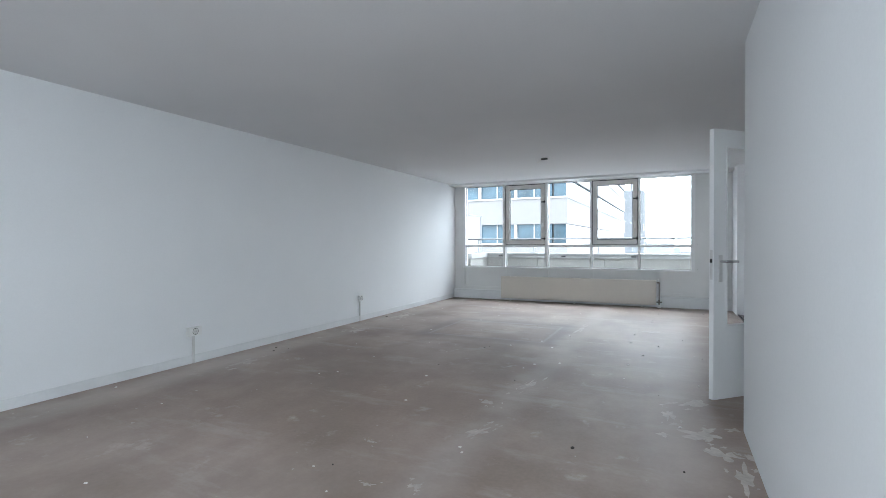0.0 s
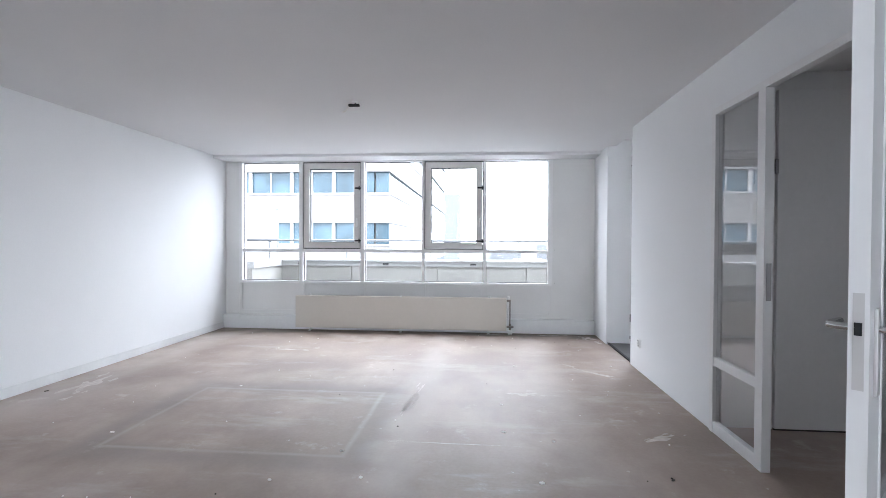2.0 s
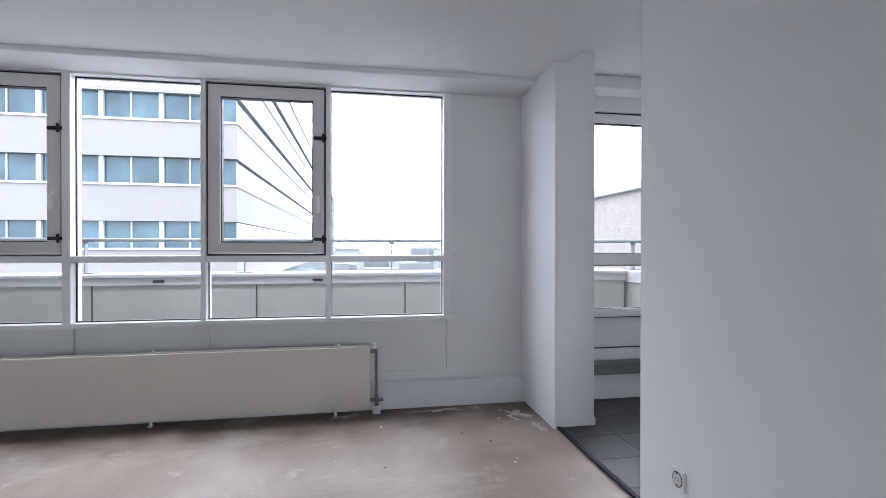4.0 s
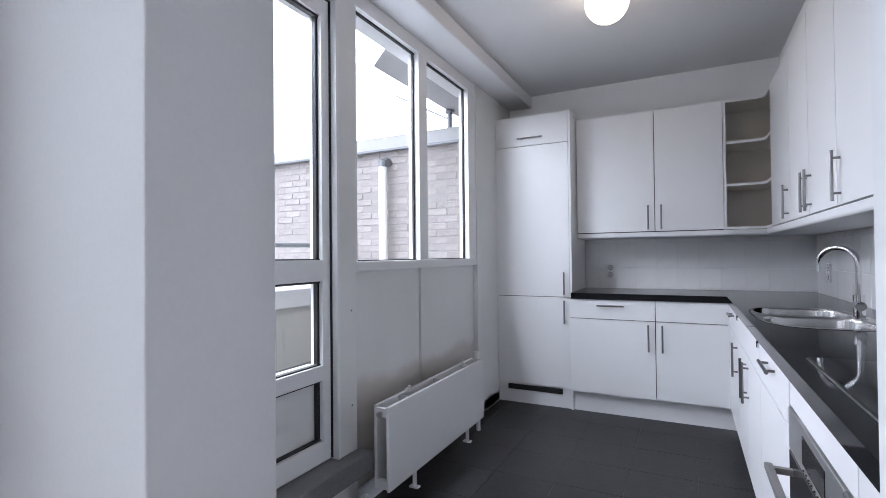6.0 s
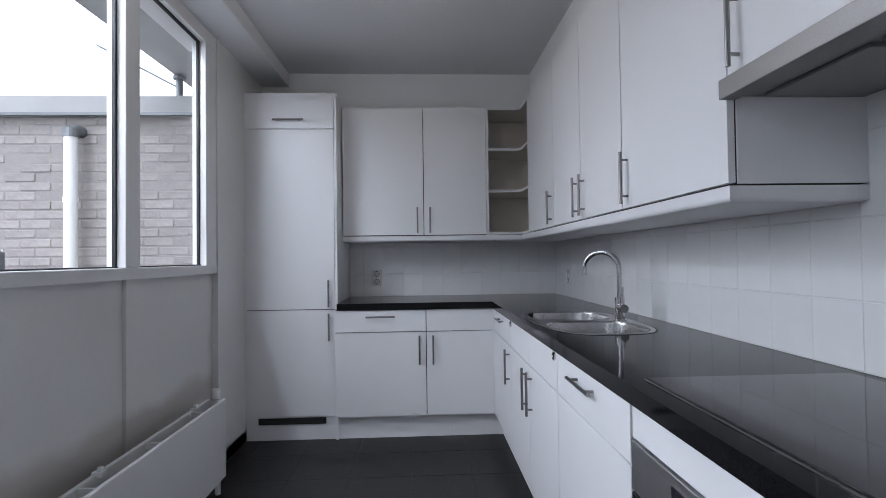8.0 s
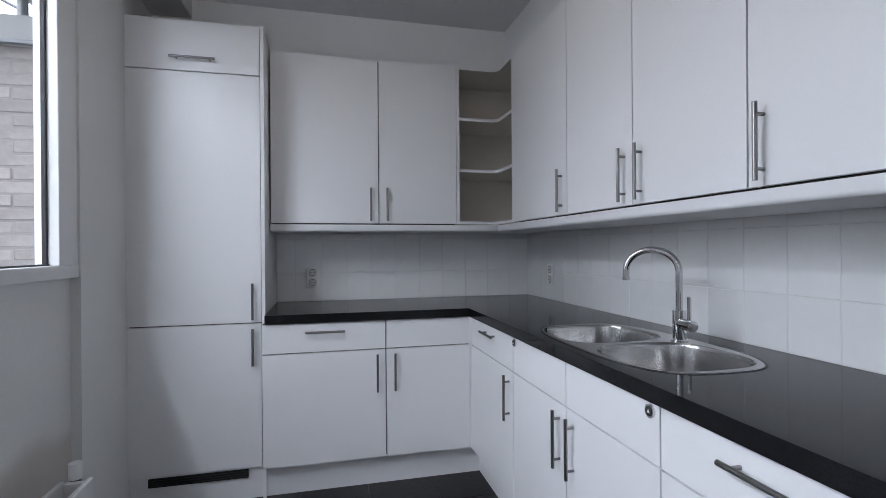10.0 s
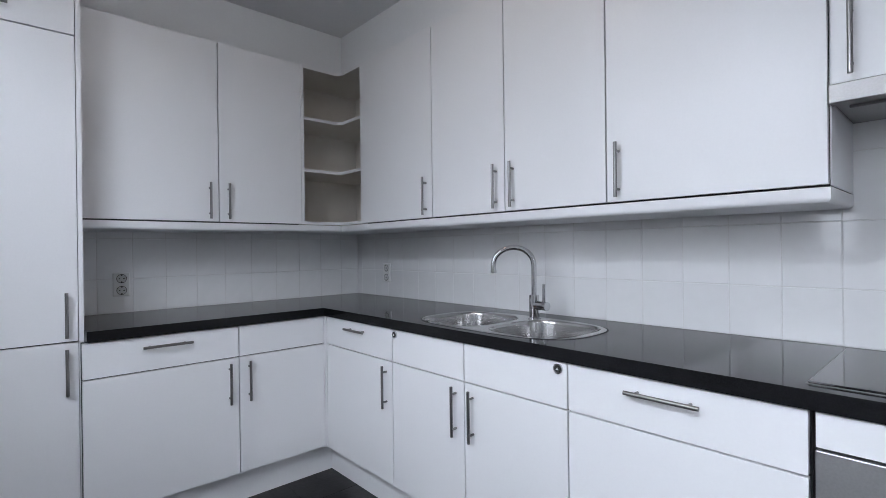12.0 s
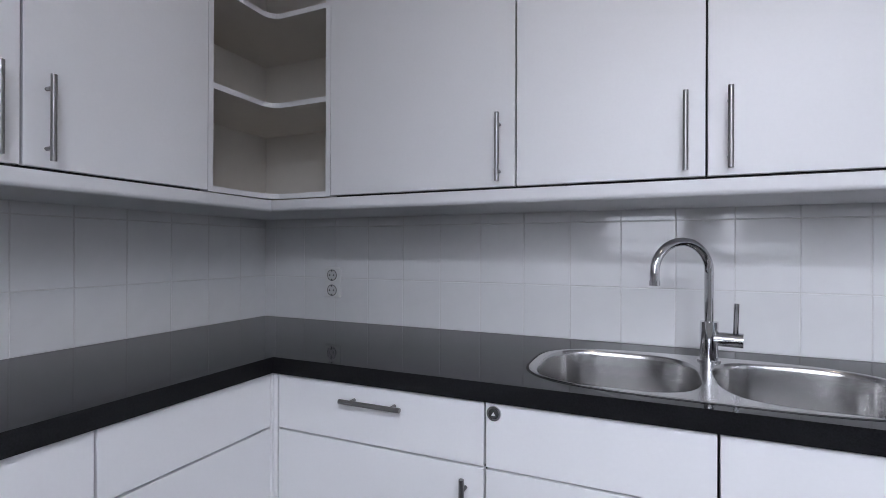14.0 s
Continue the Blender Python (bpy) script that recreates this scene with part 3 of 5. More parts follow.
kr = radiator("panel_radiator", 2.645, 3.80, 9.27, 9.36, 0.11, 0.50, RADWHITE, "white double panel radiator below the kitchen window", (2.95, 3.62), fins=False)
bm = bmesh.new()
cyl(bm, (3.80, 9.33, 0.46), (3.83, 9.33, 0.46), 0.012)
cyl(bm, (3.82, 9.33, 0.44), (3.82, 9.33, 0.49), 0.014)
part("valve", bm, BRASS, kr, "dark metal valve")
bm = bmesh.new()
cyl(bm, (3.82, 9.33, 0.49), (3.82, 9.33, 0.54), 0.019)
part("valve_knob", bm, PLASTIC, kr, "white thermostat knob", smooth=True)
bm = bmesh.new()
cyl(bm, (3.80, 9.33, 0.14), (3.84, 9.33, 0.14), 0.012)
cyl(bm, (3.84, 9.33, 0.0), (3.84, 9.33, 0.16), 0.014)
part("return_pipe", bm, PLASTIC, kr, "white-painted return pipe")
bm = bmesh.new()
cyl(bm, (2.64, 9.322, 0.46), (2.65, 9.322, 0.46), 0.014)
part("air_vent", bm, CHROME, kr, "chrome air vent plug")

# hall door, its frame and side window
df = thing("door_frame_hall", (XR, DY1, 0), "white door frame with a narrow glazed side window", "door frame", kind="structure")
part("jamb", B((XR - 0.012, DY0 - 0.05, FZ, XR + 0.038, DY0, DH), bevel=0.002), DOORPAINT, df)
part("jamb", B((XR - 0.012, DY1, FZ, XR + 0.038, DY1 + 0.075, DH), bevel=0.002), DOORPAINT, df)
part("head", B((XR - 0.012, DY0 - 0.05, DH, XR + 0.038, SY + 0.05, DH + 0.045), bevel=0.002), DOORPAINT, df)
part("jamb", B((XR - 0.012, SY, FZ, XR + 0.038, SY + 0.05, DH), bevel=0.002), DOORPAINT, df)
part("rail", B((XR - 0.008, DY1 + 0.075, 0.44, XR + 0.034, SY, 0.50), bevel=0.002), DOORPAINT, df)
part("rail", B((XR - 0.008, DY1 + 0.075, FZ, XR + 0.034, SY, 0.06), bevel=0.002), DOORPAINT, df)
for z0, z1 in ((0.06, 0.44), (0.50, DH)):
    part("pane", B((XR + 0.012, DY1 + 0.075, z0, XR + 0.018, SY, z1)), GLASS, df)
part("strike_plate", B((XR + 0.002, DY1 - 0.003, 0.95, XR + 0.028, DY1, 1.16)), STEEL, df, "steel strike plate")

hinge = Vector((XR - 0.02, DY0, 0.0))
free = Vector((0.593, 3.785, 0.0))
wide = (free - hinge).length
ang = math.degrees(math.atan2(free.y - hinge.y, free.x - hinge.x))
door = thing("door", (hinge.x, hinge.y, FZ + 0.008), "open white interior door with a tall glass pane", "door", turn=ang)
T = 0.04
g0, g1, gz0, gz1 = 0.125, wide - 0.125, 0.56, 1.96
leaf = part("leaf", B((0, -T / 2, 0, g0, T / 2, 2.09), (g1, -T / 2, 0, wide, T / 2, 2.09), (g0, -T / 2, 0, g1, T / 2, gz0), (g0, -T / 2, gz1, g1, T / 2, 2.09)), DOORPAINT, door, local=True)
part("glazing_bead", B((g0, -T / 2 - 0.004, gz0, g0 + 0.012, T / 2 + 0.004, gz1), (g1 - 0.012, -T / 2 - 0.004, gz0, g1, T / 2 + 0.004, gz1), (g0, -T / 2 - 0.004, gz0, g1, T / 2 + 0.004, gz0 + 0.012), (g0, -T / 2 - 0.004, gz1 - 0.012, g1, T / 2 + 0.004, gz1)), DOORPAINT, door, local=True)
part("pane", B((g0 + 0.012, -0.003, gz0 + 0.012, g1 - 0.012, 0.003, gz1 - 0.012)), GLASS, door, local=True)
for s in (-1, 1):
    bm = B((wide - 0.082, s * T / 2, 0.91, wide - 0.048, s * (T / 2 + 0.008), 1.12), bevel=0.002)
    lever = part("backplate", bm, ALU, door, "pale aluminium handle backplate", local=True)
    bm = bmesh.new()
    tube(bm, [(wide - 0.065, s * T / 2, 1.07), (wide - 0.065, s * (T / 2 + 0.035), 1.07), (wide - 0.075, s * (T / 2 + 0.05), 1.07), (wide - 0.10, s * (T / 2 + 0.055), 1.07), (wide - 0.19, s * (T / 2 + 0.052), 1.068)], 0.009)
    part("lever", bm, CHROME, lever, "chrome door lever", smooth=True, local=True)
part("lock_plate", B((wide, -0.011, 0.93, wide + 0.002, 0.011, 1.16)), ALU, door, "steel lock face plate", local=True)
part("latch", B((wide, -0.007, 1.06, wide + 0.009, 0.007, 1.09)), DARK, door, local=True)
for z in (0.25, 1.80):
    bm = bmesh.new()
    cyl(bm, (-0.008, -T / 2 - 0.004, z - 0.045), (-0.008, -T / 2 - 0.004, z + 0.045), 0.009)
    part("hinge", bm, BRASS, door, "dark metal hinge", local=True)

bm = bmesh.new()
cyl(bm, (XR, 4.20, 2.36), (XR - 0.035, 4.20, 2.36), 0.055, 32)
sd = thing("smoke_alarm", (XR, 4.20, 2.36), "round white smoke alarm on the wall", "smoke alarm")
part("housing", bm, PLASTIC, sd, smooth=True)
bm = bmesh.new()
tube(bm, [(XR - 0.0355, 4.20 + 0.04 * math.cos(a), 2.36 + 0.04 * math.sin(a)) for a in (radians(140 + 10 * k) for k in range(9))], 0.003, 6)
part("vent_slot", bm, DARK, sd)

# doors of the dim hall
hd = thing("door", (2.1, 6.08, 0), "closed grey-white flush door in the hall", "door")
part("leaf", B((1.72, 6.055, FZ + 0.012, 2.62, 6.088, 2.32), bevel=0.003), HALLGREY, hd)
part("hinge", B((1.70, 6.045, 1.75, 1.72, 6.06, 1.85)), STEEL, hd, "steel hinge")
# black strip stands in for the shade in the gap below the leaf
part("shadow_gap", B((1.72, 6.06, FZ, 2.62, 6.08, FZ + 0.012)), DARK, hd)


# sockets
WELL = mat("grey_white_socket_well", (0.62, 0.62, 0.61), 0.4, grain=0.0, stain=0.01, bump=0.0)


def socket(name, o, normal, w, h, label, gangs=1, depth=0.03):
    """A wall socket at o, facing along normal ('x-', 'x+', 'y+')."""
    s = thing(name, o, label, "socket")
    turn = {"x+": 90, "x-": -90, "y+": 180, "y-": 0}[normal]
    s.matrix_world = pose(*o, 0, 0, turn)
    part("housing", B((-w / 2, -depth, -h / 2, w / 2, 0, h / 2), bevel=0.005), PLASTIC, s, local=True)
    for g in range(gangs):
        zc = (g - (gangs - 1) / 2) * h / gangs
        r = min(w, h / gangs) * 0.36
        bm = bmesh.new()
        bmesh.ops.create_cone(bm, cap_ends=True, segments=20, radius1=r, radius2=r * 0.9, depth=0.003, matrix=Matrix.Translation((0, -depth - 0.001, zc)) @ Matrix.Rotation(radians(90), 4, 'X'))
        well = part("socket_well", bm, WELL, s, "round socket well", local=True)
        bm = bmesh.new()
        bmesh.ops.create_cone(bm, cap_ends=True, segments=20, radius1=r * 1.045, radius2=r * 1.045, depth=0.0016, matrix=Matrix.Translation((0, -depth - 0.0004, zc)) @ Matrix.Rotation(radians(90), 4, 'X'))
        part("joint_ring", bm, DARK, well, local=True)
        for dx in (-0.0095, 0.0095):
            bm = bmesh.new()
            cyl(bm, (dx, -depth - 0.0035, zc), (dx, -depth - 0.002, zc), 0.0032, 8)
            part("pin_hole", bm, DARK, well, local=True)
        for dz in (-r * 0.85, r * 0.85):
            part("earth_clip", B((-0.003, -depth - 0.0035, zc + dz - 0.004, 0.003, -depth - 0.002, zc + dz + 0.004)), DARK, well, local=True)
    return s


for y, z in ((5.83, 0.345), (2.90, 0.315)):
    s = socket("wall_socket", (XL, y, z), "x+", 0.085 if y > 4 else 0.15, 0.09, "white surface socket with a conduit to the floor", 1, 0.045)
    part("conduit", B((-0.014, -0.018, FZ - z, 0.014, 0, -0.045), bevel=0.004), WELL, s, "grey plastic conduit", local=True)
socket("wall_socket", (XR, 7.56, 0.265), "x-", 0.085, 0.085, "small white wall socket", 1, 0.012)

sw = thing("light_switch", (1.62, 6.09, 1.73), "pale switch plate on the hall wall", "switch")
part("plate", B((1.585, 6.078, 1.68, 1.655, 6.09, 1.78), bevel=0.003), PLASTIC, sw)
part("rocker", B((1.602, 6.074, 1.70, 1.638, 6.079, 1.76), bevel=0.002), WELL, sw, "grey-white rocker")

# ceiling outlet with loose wires
hook = thing("ceiling_outlet", (-1.425, 6.753, HC), "black ceiling outlet with a loose hanging wire", "ceiling outlet")
bm = bmesh.new()
cyl(bm, (-1.425, 6.753, HC), (-1.425, 6.753, HC - 0.012), 0.035)
part("cap", bm, PLASTIC, hook)
bm = bmesh.new()
cyl(bm, (-1.41, 6.753, HC - 0.012), (-1.41, 6.753, HC - 0.03), 0.006)
box(bm, -1.47, 6.735, HC - 0.042, -1.375, 6.772, HC - 0.022, bevel=0.004)
part("connector", bm, DARK, hook, "black wire connector")
bm = bmesh.new()
tube(bm, [(-1.44, 6.755, HC - 0.01), (-1.49, 6.80, HC - 0.035), (-1.54, 6.88, HC - 0.05), (-1.58, 6.93, HC - 0.04)], 0.004, 6)
part("wire", bm, TAUPE, hook)

# plaster smears and chips on the bare floor
SMEAR = mat("pale_plaster_smear", (0.52, 0.475, 0.445), 0.9, grain=0.12, scale=40, stain=0.12, stain_scale=8, bump=0.1)
CHIP = mat("white_plaster_chip", (0.78, 0.76, 0.73), 0.9, grain=0.05, bump=0.1)
SOOT = mat("dark_debris", (0.05, 0.04, 0.035), 0.9, bump=0.1)


def smear(x, y, lx, ly, turn, seed):
    """A ragged thin patch of dried plaster: a blotch and loose islands round it."""
    r = random.Random(seed)
    bm = bmesh.new()
    spots = [(0, 0, 1.0)] + [(r.uniform(-1.3, 1.3), r.uniform(-1.3, 1.3), r.uniform(0.08, 0.35)) for _ in range(7)]
    for lay_no, (cx, cy, k) in enumerate(spots):
        n, ph = 26, r.uniform(0, 99)
        ring = []
        for j in range(n):
            a = 2 * math.pi * j / n
            rad = k * (0.55 + 0.75 * noise.noise((math.cos(a) * 1.6 + ph, math.sin(a) * 1.6, seed)) + 0.3 * noise.noise((math.cos(a) * 5 + ph, math.sin(a) * 5, seed + 7)))
            rad = max(rad, 0.06 * k)
            ring.append(bm.verts.new((lx / 2 * (cx + rad * math.cos(a)), ly / 2 * (cy + rad * math.sin(a)), 0.0008 + 0.0004 * lay_no)))
        hub = bm.verts.new((lx / 2 * cx, ly / 2 * cy, 0.0008 + 0.0004 * lay_no))
        for j in range(n):
            bm.faces.new((hub, ring[j], ring[(j + 1) % n]))
    bmesh.ops.rotate(bm, verts=bm.verts, cent=(0, 0, 0), matrix=Matrix.Rotation(radians(turn), 3, 'Z'))
    bmesh.ops.translate(bm, verts=bm.verts, vec=(x, y, FZ))
    return tagged(part("plaster_smear", bm, SMEAR), "thin pale plaster smear dried on the screed", "smear", "plaster smears", "structure")


for k, (x, y, lx, ly, turn) in enumerate(((-0.82, 2.44, 0.12, 0.34, -20), (-0.85, 1.66, 0.10, 0.12, 0), (-1.08, 1.57, 0.10, 0.05, 10), (-1.37, 2.02, 0.10, 0.06, 0), (-0.80, 3.6, 0.10, 0.6, -8),
                                           (0.50, 3.00, 0.40, 0.30, 20), (0.60, 2.72, 0.22, 0.30, 60), (0.46, 3.62, 0.42, 0.22, 30), (0.30, 3.3, 0.12, 0.30, 0), (-3.69, 3.17, 0.25, 0.45, 0), (-0.95, 3.0, 0.12, 0.2, 30),
                                           (0.83, 7.42, 0.55, 0.10, -42), (-2.6, 8.15, 0.5, 0.10, 0), (-0.45, 5.63, 0.85, 0.02, 0),
                                           (-3.7, 5.2, 0.3, 0.5, 10), (-3.8, 6.6, 0.25, 0.6, 0), (0.05, 6.7, 0.3, 0.12, 0), (-0.85, 6.5, 0.08, 0.8, -6), (0.9, 5.85, 0.3, 0.1, 30),
                                           (-0.13, 9.36, 0.35, 0.12, 5), (0.6, 9.38, 0.5, 0.08, 0), (1.12, 9.2, 0.28, 0.2, -30), (1.2, 8.95, 0.12, 0.3, 0), (0.66, 2.45, 0.14, 0.5, 0))):
    smear(x, y, lx, ly, turn, k)
rnd = random.Random(21)
for nm, material, amount, label in (("plaster_chips", CHIP, 70, "scattered white plaster chips"), ("dark_crumbs", SOOT, 24, "scattered dark crumbs")):
    bm = bmesh.new()
    for k in range(amount):
        x, y = rnd.uniform(-4.0, 1.1), rnd.uniform(0.6, 9.3)
        if x > 0.5 and y < 4.0:
            x -= 1.5
        sz = rnd.choice((0.005, 0.006, 0.008, 0.010, 0.016))
        m = Matrix.Translation((x, y, FZ + 0.002)) @ Matrix.Rotation(rnd.uniform(0, 3.1), 4, 'Z') @ Matrix.Diagonal((sz * rnd.uniform(0.6, 1.8), sz, 0.006, 1))
        bmesh.ops.create_icosphere(bm, subdivisions=1, radius=0.8, matrix=m)
    tagged(part(nm, bm, material), label + " lying on the bare floor", "debris", "", "stuff")
for x, y, sz in ((0.034, 5.165, 0.03), (-1.728, 3.471, 0.025), (-1.422, 5.068, 0.02), (-0.077, 4.673, 0.018), (0.176, 5.718, 0.02), (0.37, 3.07, 0.022)):
    bm = bmesh.new()
    bmesh.ops.create_icosphere(bm, subdivisions=1, radius=0.6, matrix=Matrix.Translation((x, y, FZ + 0.004)) @ Matrix.Diagonal((sz, sz * 0.7, 0.012, 1)))
    tagged(part("plaster_chip", bm, CHIP), "loose white plaster chip on the floor", "debris", "loose plaster chips")

# skirtings
structure("baseboard_west", B((XL, YB, FZ, XL + 0.012, 9.47, 0.07), bevel=0.002), SKIRT, "low white-painted skirting", "skirting")


# kitchen units: local x along the front, y into the wall
def handle(parent, kind, a, b, c, material=BARSTEEL):
    """A steel bar handle: 'v' at x=a from z=b to c, 'h' at z=a from x=b to c."""
    bm = bmesh.new()
    y = -0.018 - 0.026
    if kind == 'v':
        cyl(bm, (a, y, b), (a, y, c), 0.006, 12)
        for z in (b + 0.028, c - 0.028):
            cyl(bm, (a, y, z), (a, -0.017, z), 0.0045, 8)
    else:
        cyl(bm, (b, y, a), (c, y, a), 0.006, 12)
        for x in (b + 0.028, c - 0.028):
            cyl(bm, (x, y, a), (x, -0.017, a), 0.0045, 8)
    return part("handle", bm, material, parent, "brushed steel bar handle", smooth=True, local=True)


def unit(name, loc, turn, w, d, z0, z1, fronts, label, category="cabinet", group="", body_z0=None):
    """fronts: (name, x0, x1, z0, z1, handle or None); the doors' outer face lies at local y = 0."""
    u = thing(name, (*loc, 0), label, category, group, turn=turn)
    bz = z0 if body_z0 is None else body_z0
    part("body", B((0.001, 0.034, bz, w - 0.001, d, z1)), CARCASS, u, local=True)
    for fn, x0, x1, a, b, h in fronts:
        f = part(fn, B((x0 + 0.0027, 0.0, a + 0.0027, x1 - 0.0027, 0.018, b - 0.0027), bevel=0.0008), CABINET, u, local=True)
        if h:
            hb = handle(f, *h)
            hb.location.y = 0.018
    return u


BASEZ = (0.155, 0.708, 0.855)
g = "kitchen base units"
z0, zm, z1 = BASEZ
unit("base_cabinet", (4.505, 8.85), -90, 0.60, 0.60, z0, z1, [("drawer", 0, 0.6, zm, z1, ('h', 0.81, 0.205, 0.395)), ("door", 0, 0.6, z0, zm, ('v', 0.555, 0.495, 0.685))], "white base cabinet with a drawer and one door", group=g)
corner = unit("base_cabinet", (4.505, 8.25), -90, 0.45, 0.60, z0, z1, [("blank_panel", 0, 0.445, zm, z1, None), ("door", 0, 0.445, z0, zm, ('v', 0.045, 0.495, 0.685))], "white corner base cabinet with one door", group=g)
unit("base_cabinet", (4.504, 7.80), 180, 0.604, 0.60, z0, z1, [("drawer", 0.02, 0.604, zm, z1, ('h', 0.814, 0.235, 0.405)), ("corner_post", 0.0, 0.02, z0, z1, None), ("door", 0.02, 0.604, z0, zm, ('v', 0.559, 0.495, 0.685))], "white base cabinet with a drawer beside the corner", group=g)
part("corner_post", B((0.4425, -0.006, z0, 0.467, 0.015, z1)), CABINET, corner, local=True)
su = unit("sink_cabinet", (3.9, 7.80), 180, 0.90, 0.60, z0, 0.70, [("blank_panel", 0, 0.45, zm, z1, None), ("blank_panel", 0.45, 0.9, zm, z1, None), ("door", 0, 0.45, z0, zm, ('v', 0.405, 0.495, 0.685)), ("door", 0.45, 0.9, z0, zm, ('v', 0.495, 0.495, 0.685))], "white double-door cabinet below the sink", group=g)
for x in (0.022, 0.868):
    bm = bmesh.new()
    cyl(bm, (x, 0.001, 0.832), (x, -0.006, 0.832), 0.016, 20)
    lk = part("child_lock", bm, CHROME, su, "round chrome lock button", local=True)
    bm = bmesh.new()
    cyl(bm, (x, -0.0055, 0.832), (x, -0.0075, 0.832), 0.0115, 20)
    part("button", bm, DARK, lk, local=True)
    bm = bmesh.new()
    cyl(bm, (x, -0.007, 0.831), (x, -0.0085, 0.831), 0.0055, 3)
    part("arrow", bm, PLASTIC, lk, local=True)
unit("dishwasher_cabinet", (3.0, 7.80), 180, 0.60, 0.60, z0, z1, [("drawer", 0, 0.6, zm, z1, ('h', 0.81, 0.193, 0.386)), ("door", 0, 0.6, z0, zm, None)], "white unit with a drawer above one large panel", group=g)
ov = unit("oven_cabinet", (2.4, 7.80), 180, 0.60, 0.60, z0, z1, [("blank_panel", 0.008, 0.6, 0.775, z1, None)], "white built-in housing around the oven", group=g)
part("filler", B((0.0095, 0.0, z0, 0.5985, 0.018, 0.185)), CABINET, ov, local=True)
unit("base_cabinet", (1.80, 7.80), 180, 0.265, 0.60, z0, z1, [("drawer", 0, 0.265, zm, z1, ('h', 0.81, 0.05, 0.215)), ("door", 0, 0.265, z0, zm, ('v', 0.045, 0.495, 0.685))], "narrow white base cabinet beside the oven", group=g)
oven = thing("oven", (2.4, 7.80, 0), "built-in oven with a dark glass front and steel bar", "oven", turn=180)
part("control_panel", B((0.010, -0.004, 0.66, 0.596, 0.018, 0.772), bevel=0.002), OVENSTEEL, oven, "brushed steel control panel", local=True)
part("display", B((0.19, -0.006, 0.685, 0.40, -0.002, 0.75)), OVENGLASS, oven, "black display", local=True)
bm = bmesh.new()
for k in range(7):
    cyl(bm, (0.21 + 0.028 * k, -0.006, 0.673), (0.21 + 0.028 * k, -0.009, 0.673), 0.0045, 10)
tagged(part("button_row", bm, CHROME, oven, local=True), kind="stuff")
part("glass_door", B((0.010, -0.004, 0.19, 0.596, 0.018, 0.655), bevel=0.002), OVENGLASS, oven, "dark glass oven door", local=True)
bm = B((0.03, -0.065, 0.602, 0.57, -0.045, 0.618), bevel=0.003)
box(bm, 0.05, -0.046, 0.602, 0.065, 0.0, 0.618)
box(bm, 0.535, -0.046, 0.602, 0.55, 0.0, 0.618)
part("handle", bm, STEEL, oven, "steel oven bar", local=True)

fr = unit("tall_cabinet", (4.545, 9.45), -90, 0.598, 0.56, 0.155, 2.31, [("top_flap", 0, 0.598, 2.066, 2.31, ('h', 2.125, 0.20, 0.40)), ("upper_door", 0, 0.598, 0.86, 2.066, ('v', 0.558, 0.878, 1.055)), ("lower_door", 0, 0.598, 0.155, 0.86, ('v', 0.558, 0.655, 0.835))], "tall white fridge cabinet with two doors and a top flap")
bm = B((0.598, 0.0, 0.0, 0.614, 0.56, 2.31))
part("side_panel", bm, CABINET, fr, local=True)
part("cornice", B((-0.03, 0.0, 2.295, 0.0, 0.56, 2.31)), CABINET, fr, local=True)

# plinths
structure("plinth_back", B((4.562, 7.735, 0, 4.578, 9.45, 0.153)), CABINET, "white kitchen plinth", "plinth")
structure("plinth_sink", B((XK0, 7.72, 0, 4.562, 7.736, 0.153)), CABINET, "white kitchen plinth", "plinth")
vent = thing("plinth_vent", (4.56, 9.1, 0.1), "black slotted vent grille in the plinth", "vent")
part("grille", B((4.553, 8.92, 0.105, 4.563, 9.36, 0.145)), DARK, vent)
for k in range(3):
    part("slat", B((4.550, 8.92, 0.111 + 0.012 * k, 4.554, 9.36, 0.115 + 0.012 * k)), SEAL, vent)

def superellipse(cx, cy, a, b, n, k, z):
    out = []
    for i in range(k):
        t = 2 * math.pi * i / k
        c, s = math.cos(t), math.sin(t)
        out.append(Vector((cx + a * math.copysign(abs(c) ** (2 / n), c), cy + b * math.copysign(abs(s) ** (2 / n), s), z)))
    return out


SCX, SCY, SA, SB = 3.45, 7.552, 0.395, 0.217
# worktop with the sink's cut-out
SX0, SX1 = 3.0, 3.9
wt = thing("worktop", (4.5, 7.8, 0.857), "polished black L-shaped worktop", "worktop")
bm = bmesh.new()
for b in ((XK0, YK, 0.857, SX0, 7.812, 0.90), (SX1, YK, 0.857, XK1, 7.812, 0.90)):
    box(bm, *b)
rect = [bm.verts.new(p) for p in ((SX0, YK, 0.90), (SX1, YK, 0.90), (SX1, 7.812, 0.90), (SX0, 7.812, 0.90))]
hole = [bm.verts.new(p) for p in superellipse(SCX, SCY, SA - 0.006, SB - 0.006, 3.2, 56, 0.90)]
deep = [bm.verts.new(v.co - Vector((0, 0, 0.043))) for v in hole]
rim_edges = [bm.edges.new((rect[i], rect[(i + 1) % 4])) for i in range(4)] + [bm.edges.new((hole[i], hole[(i + 1) % 56])) for i in range(56)]
bmesh.ops.triangle_fill(bm, use_beauty=True, edges=rim_edges)
for i in range(56):
    bm.faces.new((hole[i], hole[(i + 1) % 56], deep[(i + 1) % 56], deep[i]))
bm.faces.new((rect[3], rect[2], bm.verts.new((SX1, 7.812, 0.857)), bm.verts.new((SX0, 7.812, 0.857))))
bmesh.ops.remove_doubles(bm, verts=bm.verts, dist=0.0001)
bmesh.ops.recalc_face_normals(bm, faces=bm.faces)
